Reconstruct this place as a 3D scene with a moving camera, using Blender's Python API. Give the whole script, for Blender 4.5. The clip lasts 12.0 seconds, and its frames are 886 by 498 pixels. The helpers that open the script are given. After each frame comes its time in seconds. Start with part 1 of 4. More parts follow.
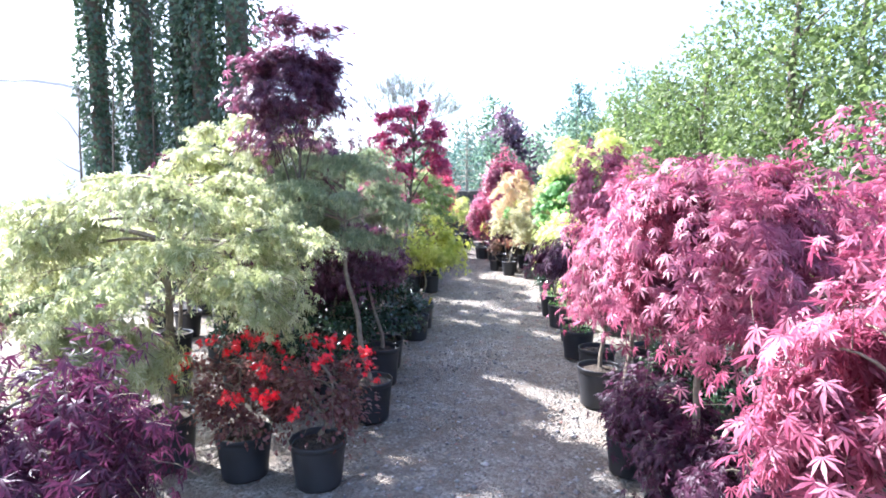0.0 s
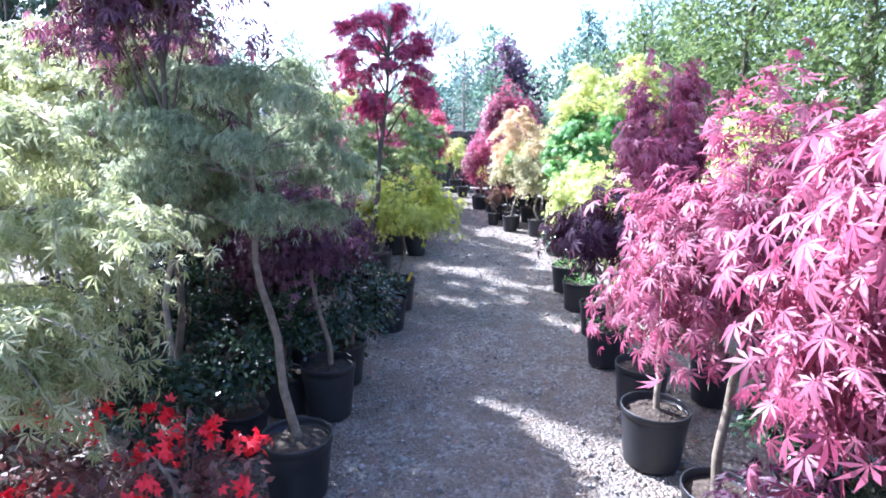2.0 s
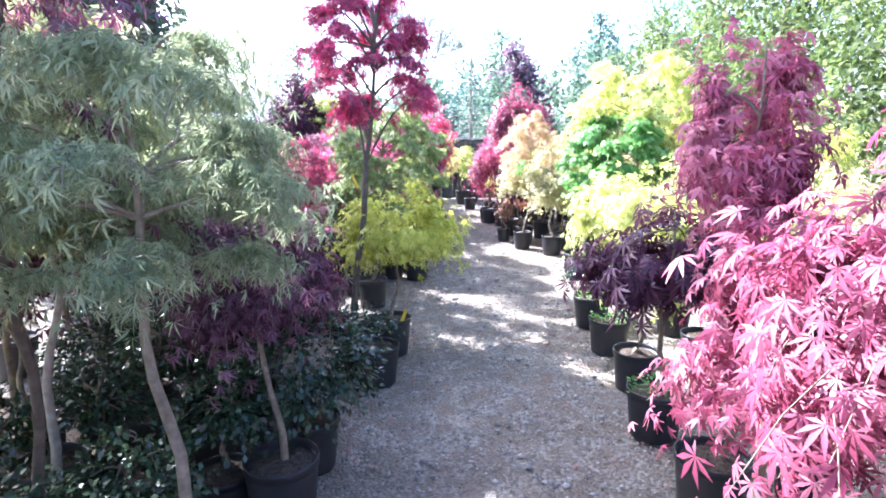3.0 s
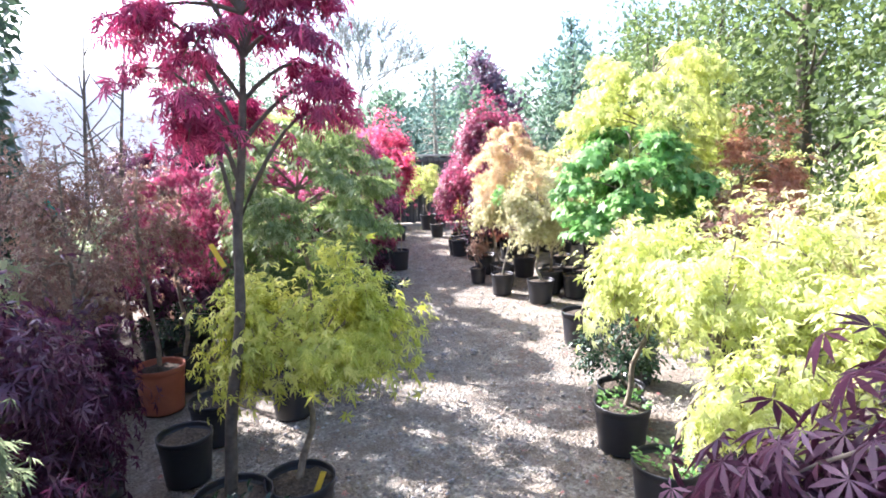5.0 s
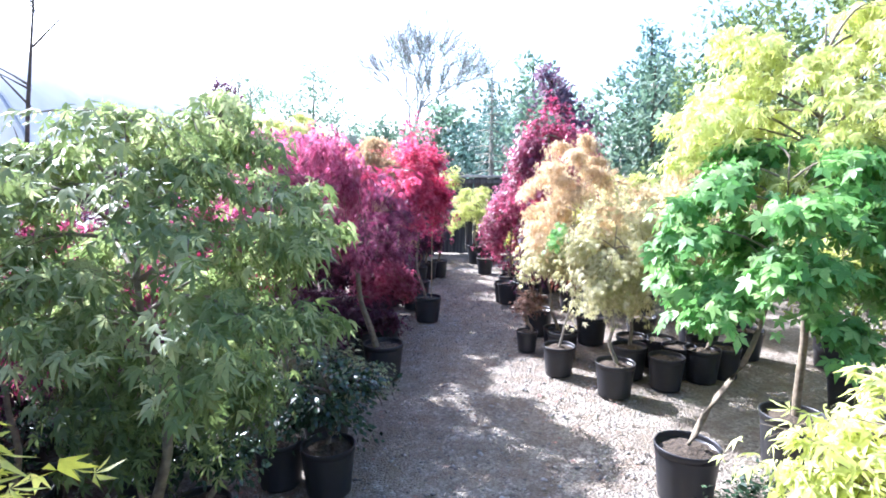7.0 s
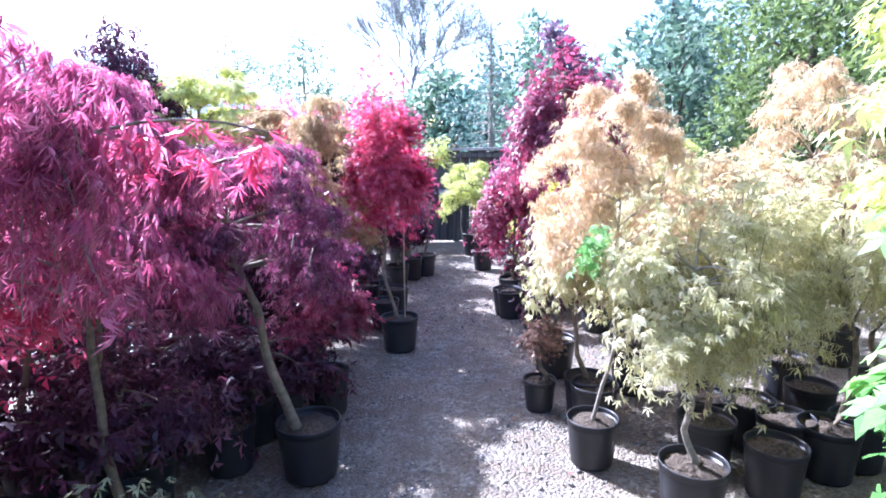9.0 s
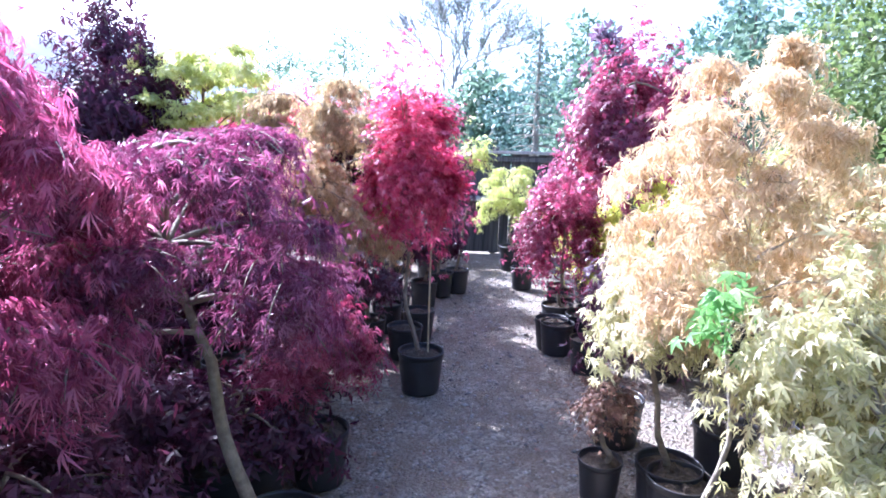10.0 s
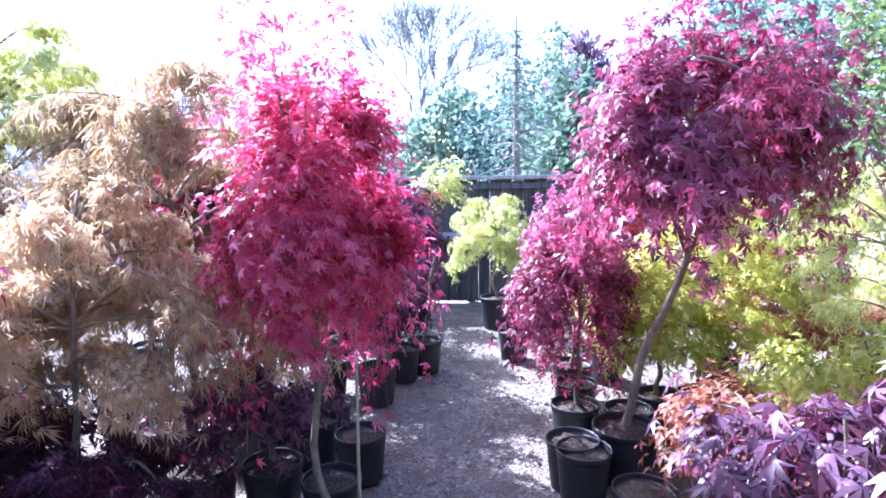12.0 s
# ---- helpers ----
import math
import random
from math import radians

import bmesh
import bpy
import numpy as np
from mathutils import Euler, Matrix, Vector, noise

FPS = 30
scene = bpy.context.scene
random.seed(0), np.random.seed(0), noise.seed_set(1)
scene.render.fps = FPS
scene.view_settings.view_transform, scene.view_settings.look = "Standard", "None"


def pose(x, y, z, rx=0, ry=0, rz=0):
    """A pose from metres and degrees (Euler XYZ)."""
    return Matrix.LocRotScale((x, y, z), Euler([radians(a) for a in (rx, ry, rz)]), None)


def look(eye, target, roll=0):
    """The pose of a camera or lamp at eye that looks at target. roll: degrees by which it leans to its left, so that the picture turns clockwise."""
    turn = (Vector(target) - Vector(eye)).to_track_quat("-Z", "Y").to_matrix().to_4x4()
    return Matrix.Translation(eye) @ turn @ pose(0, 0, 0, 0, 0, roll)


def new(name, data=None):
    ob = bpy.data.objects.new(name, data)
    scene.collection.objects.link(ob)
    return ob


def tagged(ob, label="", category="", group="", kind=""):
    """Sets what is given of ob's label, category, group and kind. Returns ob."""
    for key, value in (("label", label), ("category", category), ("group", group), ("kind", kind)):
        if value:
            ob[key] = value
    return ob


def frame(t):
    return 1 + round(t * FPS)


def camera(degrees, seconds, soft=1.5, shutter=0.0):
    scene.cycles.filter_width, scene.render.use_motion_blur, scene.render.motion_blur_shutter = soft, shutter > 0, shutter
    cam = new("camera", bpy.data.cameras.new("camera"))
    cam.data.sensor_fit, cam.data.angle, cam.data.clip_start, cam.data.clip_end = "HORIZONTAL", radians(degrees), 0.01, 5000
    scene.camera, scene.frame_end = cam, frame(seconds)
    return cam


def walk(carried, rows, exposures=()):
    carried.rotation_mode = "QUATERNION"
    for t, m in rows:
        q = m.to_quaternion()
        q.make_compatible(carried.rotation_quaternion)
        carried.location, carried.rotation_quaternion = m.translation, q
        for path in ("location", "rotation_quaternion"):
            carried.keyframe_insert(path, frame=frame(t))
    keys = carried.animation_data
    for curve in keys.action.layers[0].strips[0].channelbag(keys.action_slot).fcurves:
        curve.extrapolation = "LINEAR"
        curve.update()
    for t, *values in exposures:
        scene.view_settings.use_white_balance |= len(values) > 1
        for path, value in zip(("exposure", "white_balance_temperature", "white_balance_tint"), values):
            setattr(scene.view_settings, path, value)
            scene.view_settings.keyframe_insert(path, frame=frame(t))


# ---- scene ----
cam = camera(75.8, 12.0, soft=1.8)
PATH = [
    (0, (-0.006, -0.005, 1.528), (-0.007, 1.985, 1.325), 0.1),
    (0.5, (0.021, 0.377, 1.563), (-0.052, 2.357, 1.289), 0.6),
    (1, (-0.024, 0.79, 1.541), (0.045, 2.768, 1.256), 0.9),
    (1.5, (0.051, 1.168, 1.533), (0.064, 3.141, 1.208), -0.6),
    (2, (0.102, 1.519, 1.534), (0.112, 3.477, 1.126), 0.6),
    (2.5, (0.093, 1.912, 1.502), (0.187, 3.875, 1.128), 2.0),
    (3, (0.166, 2.371, 1.531), (0.143, 4.334, 1.151), -0.1),
    (3.2, (0.172, 2.506, 1.556), (0.148, 4.471, 1.181), -1.0),
    (4.8, (0.272, 3.879, 1.611), (0.31, 5.851, 1.275), -0.4),
    (5, (0.274, 4.087, 1.61), (0.356, 6.057, 1.273), -1.3),
    (5.5, (0.395, 4.56, 1.588), (0.411, 6.535, 1.279), -2.5),
    (6, (0.441, 4.943, 1.61), (0.396, 6.918, 1.296), -0.1),
    (6.5, (0.438, 5.367, 1.628), (0.377, 7.34, 1.306), 0.7),
    (6.7, (0.482, 5.566, 1.622), (0.393, 7.547, 1.364), 0.6),
    (8.3, (0.716, 7.059, 1.609), (0.501, 9.013, 1.244), -0.7),
    (8.5, (0.695, 7.221, 1.601), (0.504, 9.179, 1.241), -0.5),
    (9, (0.669, 7.648, 1.586), (0.516, 9.61, 1.231), -0.8),
    (9.5, (0.66, 8.066, 1.558), (0.391, 10.014, 1.194), -0.6),
    (10, (0.583, 8.485, 1.546), (0.315, 10.437, 1.204), 1.5),
    (10.1, (0.574, 8.56, 1.549), (0.311, 10.511, 1.2), 0.9),
    (10.5, (0.529, 8.914, 1.549), (0.343, 10.877, 1.217), -0.2),
    (11, (0.497, 9.319, 1.548), (0.257, 11.279, 1.232), 1.2),
    (11.5, (0.472, 9.789, 1.542), (0.307, 11.76, 1.244), 0.1),
    (12, (0.497, 10.201, 1.554), (0.301, 12.176, 1.302), -0.9),
]
walk(cam, [(t, look(eye, target, roll)) for t, eye, target, roll in PATH], exposures=[(0.0, 2.28, 5500, 16), (1.0, 2.28, 5000, 19), (1.5, 2.24, 4950, 21), (2.0, 2.12, 5050, 20), (2.5, 2.38, 5350, 15), (3.0, 2.62, 5400, 20),
     (5.0, 2.21, 5800, 18), (6.5, 2.10, 5500, 17), (8.5, 2.07, 4950, 23), (10.5, 2.20, 5000, 23), (12.0, 2.26, 4800, 28)])

# ---- world, sun ----
SUN_AZ, SUN_EL = -54.0, 40.5          # degrees from straight ahead (+y), to the left; height
world = bpy.data.worlds.new("sky")
scene.world = world
world.use_nodes = True
wt = world.node_tree
sky = wt.nodes.new("ShaderNodeTexSky")
sky.sky_type, sky.sun_disc = "NISHITA", False
sky.sun_elevation, sky.sun_rotation = radians(SUN_EL), radians(SUN_AZ)
sky.air_density, sky.dust_density, sky.ozone_density = 1.0, 3.0, 1.0
wt.links.new(sky.outputs[0], wt.nodes["Background"].inputs[0])
wt.nodes["Background"].inputs[1].default_value = 0.135
sun = new("sun", bpy.data.lights.new("sun", "SUN"))
sun.data.energy, sun.data.angle, sun.data.color = 5.0, radians(0.6), (1.0, 0.95, 0.88)
sx, sy = math.sin(radians(SUN_AZ)) * math.cos(radians(SUN_EL)), math.cos(radians(SUN_AZ)) * math.cos(radians(SUN_EL))
sun.matrix_world = look((sx * 60, sy * 60, 60 * math.sin(radians(SUN_EL))), (0, 0, 0))

# ---- materials ----
def nodes_of(name):
    m = bpy.data.materials.new(name)
    m.use_nodes = True
    nt = m.node_tree
    return m, nt, nt.nodes["Principled BSDF"], nt.nodes["Material Output"]


def ramp(nt, stops):
    r = nt.nodes.new("ShaderNodeValToRGB")
    while len(r.color_ramp.elements) < len(stops):
        r.color_ramp.elements.new(0.5)
    for e, (p, c) in zip(r.color_ramp.elements, stops):
        e.position, e.color = p, (*c, 1)
    return r


def noise_tex(nt, scale, detail=4.0, rough=0.6):
    co = nt.nodes.new("ShaderNodeTexCoord")
    n = nt.nodes.new("ShaderNodeTexNoise")
    n.inputs["Scale"].default_value, n.inputs["Detail"].default_value, n.inputs["Roughness"].default_value = scale, detail, rough
    nt.links.new(co.outputs["Object"], n.inputs["Vector"])
    return n


def mix_rgb(nt, a, b, fac, blend="MIX"):
    m = nt.nodes.new("ShaderNodeMix")
    m.data_type, m.blend_type = "RGBA", blend
    for sock, v in ((m.inputs[0], fac), (m.inputs[6], a), (m.inputs[7], b)):
        if hasattr(v, "is_output"):
            nt.links.new(v, sock)
        else:
            sock.default_value = v if isinstance(v, float) else (*v, 1)
    return m.outputs[2]


def bump(nt, height, strength, dist, bsdf):
    b = nt.nodes.new("ShaderNodeBump")
    b.inputs["Strength"].default_value, b.inputs["Distance"].default_value = strength, dist
    nt.links.new(height, b.inputs["Height"])
    nt.links.new(b.outputs[0], bsdf.inputs["Normal"])


def leaf_mat(name, dark, mid, light, glow=0.45, rough=0.5, thru=(1.4, 1.4, 1.4)):
    """Thin leaf: a sheen on top, and sunlight that comes through it."""
    m, nt, p, out = nodes_of(name)
    geo = nt.nodes.new("ShaderNodeNewGeometry")
    r = ramp(nt, [(0.0, dark), (0.5, mid), (1.0, light)])
    n = noise_tex(nt, 3.0, 3)
    add = nt.nodes.new("ShaderNodeMath")
    add.operation = "MULTIPLY_ADD"
    nt.links.new(geo.outputs["Random Per Island"], add.inputs[0])
    add.inputs[1].default_value = 0.65
    sc = nt.nodes.new("ShaderNodeMath")
    sc.operation = "MULTIPLY_ADD"
    sc.inputs[1].default_value, sc.inputs[2].default_value = 0.9, -0.27
    nt.links.new(n.outputs["Fac"], sc.inputs[0])
    nt.links.new(sc.outputs[0], add.inputs[2])
    nt.links.new(add.outputs[0], r.inputs[0])
    fine = noise_tex(nt, 130.0, 2)
    vein = nt.nodes.new("ShaderNodeMath")
    vein.operation = "MULTIPLY_ADD"
    vein.inputs[1].default_value, vein.inputs[2].default_value = 0.5, 0.75
    nt.links.new(fine.outputs["Fac"], vein.inputs[0])
    comb = nt.nodes.new("ShaderNodeCombineColor")
    for i in range(3):
        nt.links.new(vein.outputs[0], comb.inputs[i])
    col = mix_rgb(nt, r.outputs[0], comb.outputs[0], 1.0, "MULTIPLY")
    nt.links.new(col, p.inputs["Base Color"])
    p.inputs["Roughness"].default_value = rough
    p.inputs["Specular IOR Level"].default_value = 0.5
    t = nt.nodes.new("ShaderNodeBsdfTranslucent")
    bright = mix_rgb(nt, col, thru, 1.0, "MULTIPLY")
    nt.links.new(bright, t.inputs["Color"])
    mx = nt.nodes.new("ShaderNodeMixShader")
    mx.inputs[0].default_value = glow
    nt.links.new(p.outputs[0], mx.inputs[1])
    nt.links.new(t.outputs[0], mx.inputs[2])
    nt.links.new(mx.outputs[0], out.inputs[0])
    return m


LEAF = {
    "pink": leaf_mat("leaf_pink_red", (0.13, 0.018, 0.045), (0.34, 0.073, 0.13), (0.55, 0.24, 0.30), 0.4),
    "rose": leaf_mat("leaf_rose", (0.13, 0.026, 0.06), (0.30, 0.078, 0.14), (0.54, 0.29, 0.37), 0.56, 0.4, (1.8, 1.4, 1.6)),
    "crimson": leaf_mat("leaf_crimson", (0.23, 0.022, 0.062), (0.50, 0.068, 0.15), (0.67, 0.29, 0.38), 0.57, 0.4, (1.7, 1.4, 1.5)),
    "red": leaf_mat("leaf_red", (0.14, 0.008, 0.012), (0.36, 0.02, 0.03), (0.55, 0.09, 0.06)),
    "purple": leaf_mat("leaf_purple", (0.042, 0.014, 0.032), (0.10, 0.034, 0.068), (0.27, 0.16, 0.22), 0.35, 0.38, (1.7, 1.1, 1.2)),
    "dusk": leaf_mat("leaf_dark_purple", (0.025, 0.006, 0.018), (0.06, 0.012, 0.035), (0.12, 0.03, 0.07)),
    "magenta": leaf_mat("leaf_magenta_purple", (0.10, 0.018, 0.042), (0.25, 0.046, 0.095), (0.47, 0.22, 0.29), 0.48, 0.38, (1.8, 1.2, 1.4)),
    "pale": leaf_mat("leaf_pale_green", (0.17, 0.20, 0.07), (0.36, 0.38, 0.17), (0.64, 0.62, 0.43), 0.5),
    "sage": leaf_mat("leaf_grey_green", (0.11, 0.15, 0.08), (0.24, 0.28, 0.15), (0.43, 0.45, 0.27), 0.5),
    "lime": leaf_mat("leaf_yellow_green", (0.26, 0.31, 0.06), (0.53, 0.56, 0.17), (0.75, 0.75, 0.42), 0.5),
    "chartreuse": leaf_mat("leaf_chartreuse", (0.20, 0.24, 0.03), (0.43, 0.46, 0.09), (0.64, 0.64, 0.24), 0.5, 0.5, (1.8, 1.7, 1.4)),
    "green": leaf_mat("leaf_green", (0.06, 0.17, 0.04), (0.15, 0.33, 0.08), (0.38, 0.52, 0.20)),
    "cream": leaf_mat("leaf_cream", (0.33, 0.32, 0.12), (0.54, 0.51, 0.27), (0.72, 0.67, 0.48)),
    "tan": leaf_mat("leaf_tan", (0.40, 0.27, 0.13), (0.60, 0.46, 0.27), (0.75, 0.64, 0.46), 0.5),
    "amber": leaf_mat("leaf_amber", (0.27, 0.185, 0.085), (0.44, 0.325, 0.165), (0.62, 0.50, 0.31), 0.5),
    "bronze": leaf_mat("leaf_bronze", (0.13, 0.08, 0.05), (0.28, 0.15, 0.11), (0.42, 0.36, 0.22)),
    "fern": leaf_mat("leaf_fern_green", (0.07, 0.12, 0.03), (0.21, 0.27, 0.09), (0.52, 0.55, 0.28), 0.45),
    "rust": leaf_mat("leaf_rust_brown", (0.075, 0.03, 0.028), (0.16, 0.06, 0.055), (0.26, 0.17, 0.12)),
    "gloss": leaf_mat("leaf_glossy_dark_green", (0.015, 0.03, 0.018), (0.03, 0.06, 0.03), (0.07, 0.11, 0.05), 0.15, 0.25),
    "hedge": leaf_mat("leaf_hedge", (0.042, 0.072, 0.022), (0.10, 0.145, 0.042), (0.22, 0.27, 0.09)),
    # ivy colour is lightened to take in the bright haze over the trunks
    "ivy": leaf_mat("leaf_ivy", (0.03, 0.055, 0.03), (0.065, 0.11, 0.06), (0.14, 0.20, 0.12), 0.3, 0.35),
    # distant leaves: lifted slightly towards blue-grey, so the colour holds aerial haze
    "wood": leaf_mat("leaf_hazed_wood", (0.06, 0.11, 0.07), (0.12, 0.19, 0.12), (0.21, 0.28, 0.18)),
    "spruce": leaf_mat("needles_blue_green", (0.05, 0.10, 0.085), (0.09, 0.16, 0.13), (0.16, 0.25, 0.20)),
    "plum": leaf_mat("leaf_hazed_plum", (0.08, 0.06, 0.09), (0.15, 0.09, 0.13), (0.24, 0.15, 0.19)),
    "coral": leaf_mat("leaf_coral_bronze", (0.22, 0.08, 0.05), (0.40, 0.17, 0.10), (0.55, 0.34, 0.20)),
    "wine": leaf_mat("leaf_wine_purple", (0.065, 0.017, 0.042), (0.16, 0.042, 0.09), (0.38, 0.21, 0.29), 0.42, 0.36, (1.9, 1.2, 1.5)),
    "scarlet": leaf_mat("leaf_purple_lit_red", (0.07, 0.018, 0.052), (0.15, 0.04, 0.105), (0.30, 0.16, 0.27), 0.58, 0.36, (4.6, 1.2, 1.6)),
    "flower": leaf_mat("petal_scarlet", (0.55, 0.01, 0.02), (0.75, 0.015, 0.03), (0.85, 0.05, 0.06), 0.35),
}


def bark_mat(name, a, b, scale=30.0):
    m, nt, p, out = nodes_of(name)
    n = noise_tex(nt, scale, 6)
    r = ramp(nt, [(0.3, a), (0.7, b)])
    nt.links.new(n.outputs["Fac"], r.inputs[0])
    nt.links.new(r.outputs[0], p.inputs["Base Color"])
    p.inputs["Roughness"].default_value = 0.8
    bump(nt, n.outputs["Fac"], 0.6, 0.006, p)
    return m


BARK = bark_mat("bark_grey_brown", (0.11, 0.085, 0.055), (0.28, 0.23, 0.16))
BARK_PALE = bark_mat("bark_pale", (0.22, 0.19, 0.15), (0.42, 0.38, 0.30))
BARK_ASH = bark_mat("bark_silver_grey", (0.20, 0.20, 0.19), (0.36, 0.35, 0.32))
BARK_DARK = bark_mat("bark_dark", (0.055, 0.042, 0.03), (0.15, 0.12, 0.085), 22.0)
CANE = bark_mat("bamboo_cane", (0.34, 0.27, 0.15), (0.52, 0.44, 0.28), 40.0)


def pot_mat(name, a, b, rough=0.42):
    m, nt, p, out = nodes_of(name)
    n = noise_tex(nt, 9.0, 6)
    f = noise_tex(nt, 160.0, 3)
    info = nt.nodes.new("ShaderNodeObjectInfo")
    r = ramp(nt, [(0.35, a), (0.75, b)])
    nt.links.new(n.outputs["Fac"], r.inputs[0])
    k = nt.nodes.new("ShaderNodeMath")
    k.operation = "MULTIPLY"
    k.inputs[1].default_value = 0.10
    nt.links.new(info.outputs["Random"], k.inputs[0])
    dust = mix_rgb(nt, r.outputs[0], (0.16, 0.15, 0.13), k.outputs[0])
    nt.links.new(dust, p.inputs["Base Color"])
    rr = ramp(nt, [(0.3, (rough - 0.1,) * 3), (0.7, (rough + 0.2,) * 3)])
    nt.links.new(n.outputs["Fac"], rr.inputs[0])
    nt.links.new(rr.outputs[0], p.inputs["Roughness"])
    bump(nt, f.outputs["Fac"], 0.15, 0.002, p)
    return m


POT = pot_mat("plastic_black", (0.008, 0.009, 0.012), (0.022, 0.023, 0.029))
POT_RED = pot_mat("plastic_terracotta", (0.28, 0.07, 0.03), (0.40, 0.12, 0.06), 0.55)


def soil_mat():
    m, nt, p, out = nodes_of("potting_soil")
    n = noise_tex(nt, 60.0, 6)
    r = ramp(nt, [(0.35, (0.03, 0.022, 0.016)), (0.6, (0.10, 0.075, 0.05)), (0.8, (0.18, 0.145, 0.10))])
    nt.links.new(n.outputs["Fac"], r.inputs[0])
    nt.links.new(r.outputs[0], p.inputs["Base Color"])
    p.inputs["Roughness"].default_value = 0.95
    bump(nt, n.outputs["Fac"], 0.9, 0.02, p)
    return m


SOIL = soil_mat()


def gravel_mat():
    m, nt, p, out = nodes_of("gravel_ground")
    co = nt.nodes.new("ShaderNodeTexCoord")
    v = nt.nodes.new("ShaderNodeTexVoronoi")
    v.inputs["Scale"].default_value = 55.0
    nt.links.new(co.outputs["Object"], v.inputs["Vector"])
    big, mid, fine = noise_tex(nt, 0.9, 5), noise_tex(nt, 6.0, 5), noise_tex(nt, 90.0, 4)
    stone = ramp(nt, [(0.0, (0.15, 0.135, 0.115)), (0.5, (0.34, 0.315, 0.275)), (1.0, (0.58, 0.55, 0.50))])
    nt.links.new(v.outputs["Color"], stone.inputs[0])
    dirt = ramp(nt, [(0.35, (0.19, 0.155, 0.12)), (0.7, (0.38, 0.33, 0.27))])
    nt.links.new(fine.outputs["Fac"], dirt.inputs[0])
    cover = ramp(nt, [(0.38, (0, 0, 0)), (0.62, (1, 1, 1))])
    nt.links.new(mid.outputs["Fac"], cover.inputs[0])
    col = mix_rgb(nt, stone.outputs[0], dirt.outputs[0], cover.outputs[0])
    stain = ramp(nt, [(0.3, (0.66, 0.62, 0.56)), (0.7, (1.0, 0.965, 0.90))])
    nt.links.new(big.outputs["Fac"], stain.inputs[0])
    col = mix_rgb(nt, col, stain.outputs[0], 1.0, "MULTIPLY")
    nt.links.new(col, p.inputs["Base Color"])
    p.inputs["Roughness"].default_value = 0.9
    hm = nt.nodes.new("ShaderNodeMath")
    hm.operation = "MULTIPLY_ADD"
    hm.inputs[1].default_value = -1.2
    nt.links.new(v.outputs["Distance"], hm.inputs[0])
    nt.links.new(fine.outputs["Fac"], hm.inputs[2])
    bump(nt, hm.outputs[0], 0.9, 0.018, p)
    return m


GRAVEL = gravel_mat()


def island_mat(name, stops, rough=0.85):
    m, nt, p, out = nodes_of(name)
    geo = nt.nodes.new("ShaderNodeNewGeometry")
    r = ramp(nt, stops)
    nt.links.new(geo.outputs["Random Per Island"], r.inputs[0])
    n = noise_tex(nt, 120.0, 3)
    col = mix_rgb(nt, r.outputs[0], n.outputs["Color"], 0.12)
    nt.links.new(col, p.inputs["Base Color"])
    p.inputs["Roughness"].default_value = rough
    return m


STONES = island_mat("loose_stones", [(0.0, (0.09, 0.08, 0.07)), (0.5, (0.24, 0.215, 0.19)), (1.0, (0.48, 0.45, 0.41))])
LITTER = island_mat("dry_leaf_litter", [(0.0, (0.10, 0.06, 0.035)), (0.6, (0.28, 0.18, 0.10)), (1.0, (0.40, 0.10, 0.08))])


def plank_mat():
    m, nt, p, out = nodes_of("weathered_fence_wood")
    co = nt.nodes.new("ShaderNodeTexCoord")
    mp = nt.nodes.new("ShaderNodeMapping")
    mp.inputs["Scale"].default_value = (30.0, 30.0, 1.6)
    nt.links.new(co.outputs["Object"], mp.inputs[0])
    n = nt.nodes.new("ShaderNodeTexNoise")
    n.inputs["Scale"].default_value, n.inputs["Detail"].default_value = 1.5, 8.0
    nt.links.new(mp.outputs[0], n.inputs["Vector"])
    info = nt.nodes.new("ShaderNodeObjectInfo")
    r = ramp(nt, [(0.3, (0.05, 0.05, 0.05)), (0.6, (0.13, 0.125, 0.12)), (0.85, (0.24, 0.23, 0.21))])
    nt.links.new(n.outputs["Fac"], r.inputs[0])
    k = ramp(nt, [(0.0, (0.6, 0.6, 0.6)), (1.0, (1.25, 1.2, 1.15))])
    nt.links.new(info.outputs["Random"], k.inputs[0])
    nt.links.new(mix_rgb(nt, r.outputs[0], k.outputs[0], 1.0, "MULTIPLY"), p.inputs["Base Color"])
    p.inputs["Roughness"].default_value = 0.85
    bump(nt, n.outputs["Fac"], 0.5, 0.004, p)
    return m


PLANK = plank_mat()
# rail and ledge wood: sunlight on the top faces is put into the colour
RAIL = bark_mat("sunlit_pale_rail_wood", (0.30, 0.28, 0.25), (0.52, 0.50, 0.46), 20.0)


def film_mat():
    m, nt, p, out = nodes_of("polythene_film")
    n = noise_tex(nt, 1.2, 5)
    r = ramp(nt, [(0.3, (0.66, 0.68, 0.69)), (0.7, (0.82, 0.83, 0.83))])
    nt.links.new(n.outputs["Fac"], r.inputs[0])
    nt.links.new(r.outputs[0], p.inputs["Base Color"])
    p.inputs["Roughness"].default_value = 0.35
    bump(nt, n.outputs["Fac"], 0.3, 0.05, p)
    t = nt.nodes.new("ShaderNodeBsdfTranslucent")
    nt.links.new(r.outputs[0], t.inputs["Color"])
    mx = nt.nodes.new("ShaderNodeMixShader")
    mx.inputs[0].default_value = 0.55
    nt.links.new(p.outputs[0], mx.inputs[1])
    nt.links.new(t.outputs[0], mx.inputs[2])
    nt.links.new(mx.outputs[0], out.inputs[0])
    return m


FILM = film_mat()


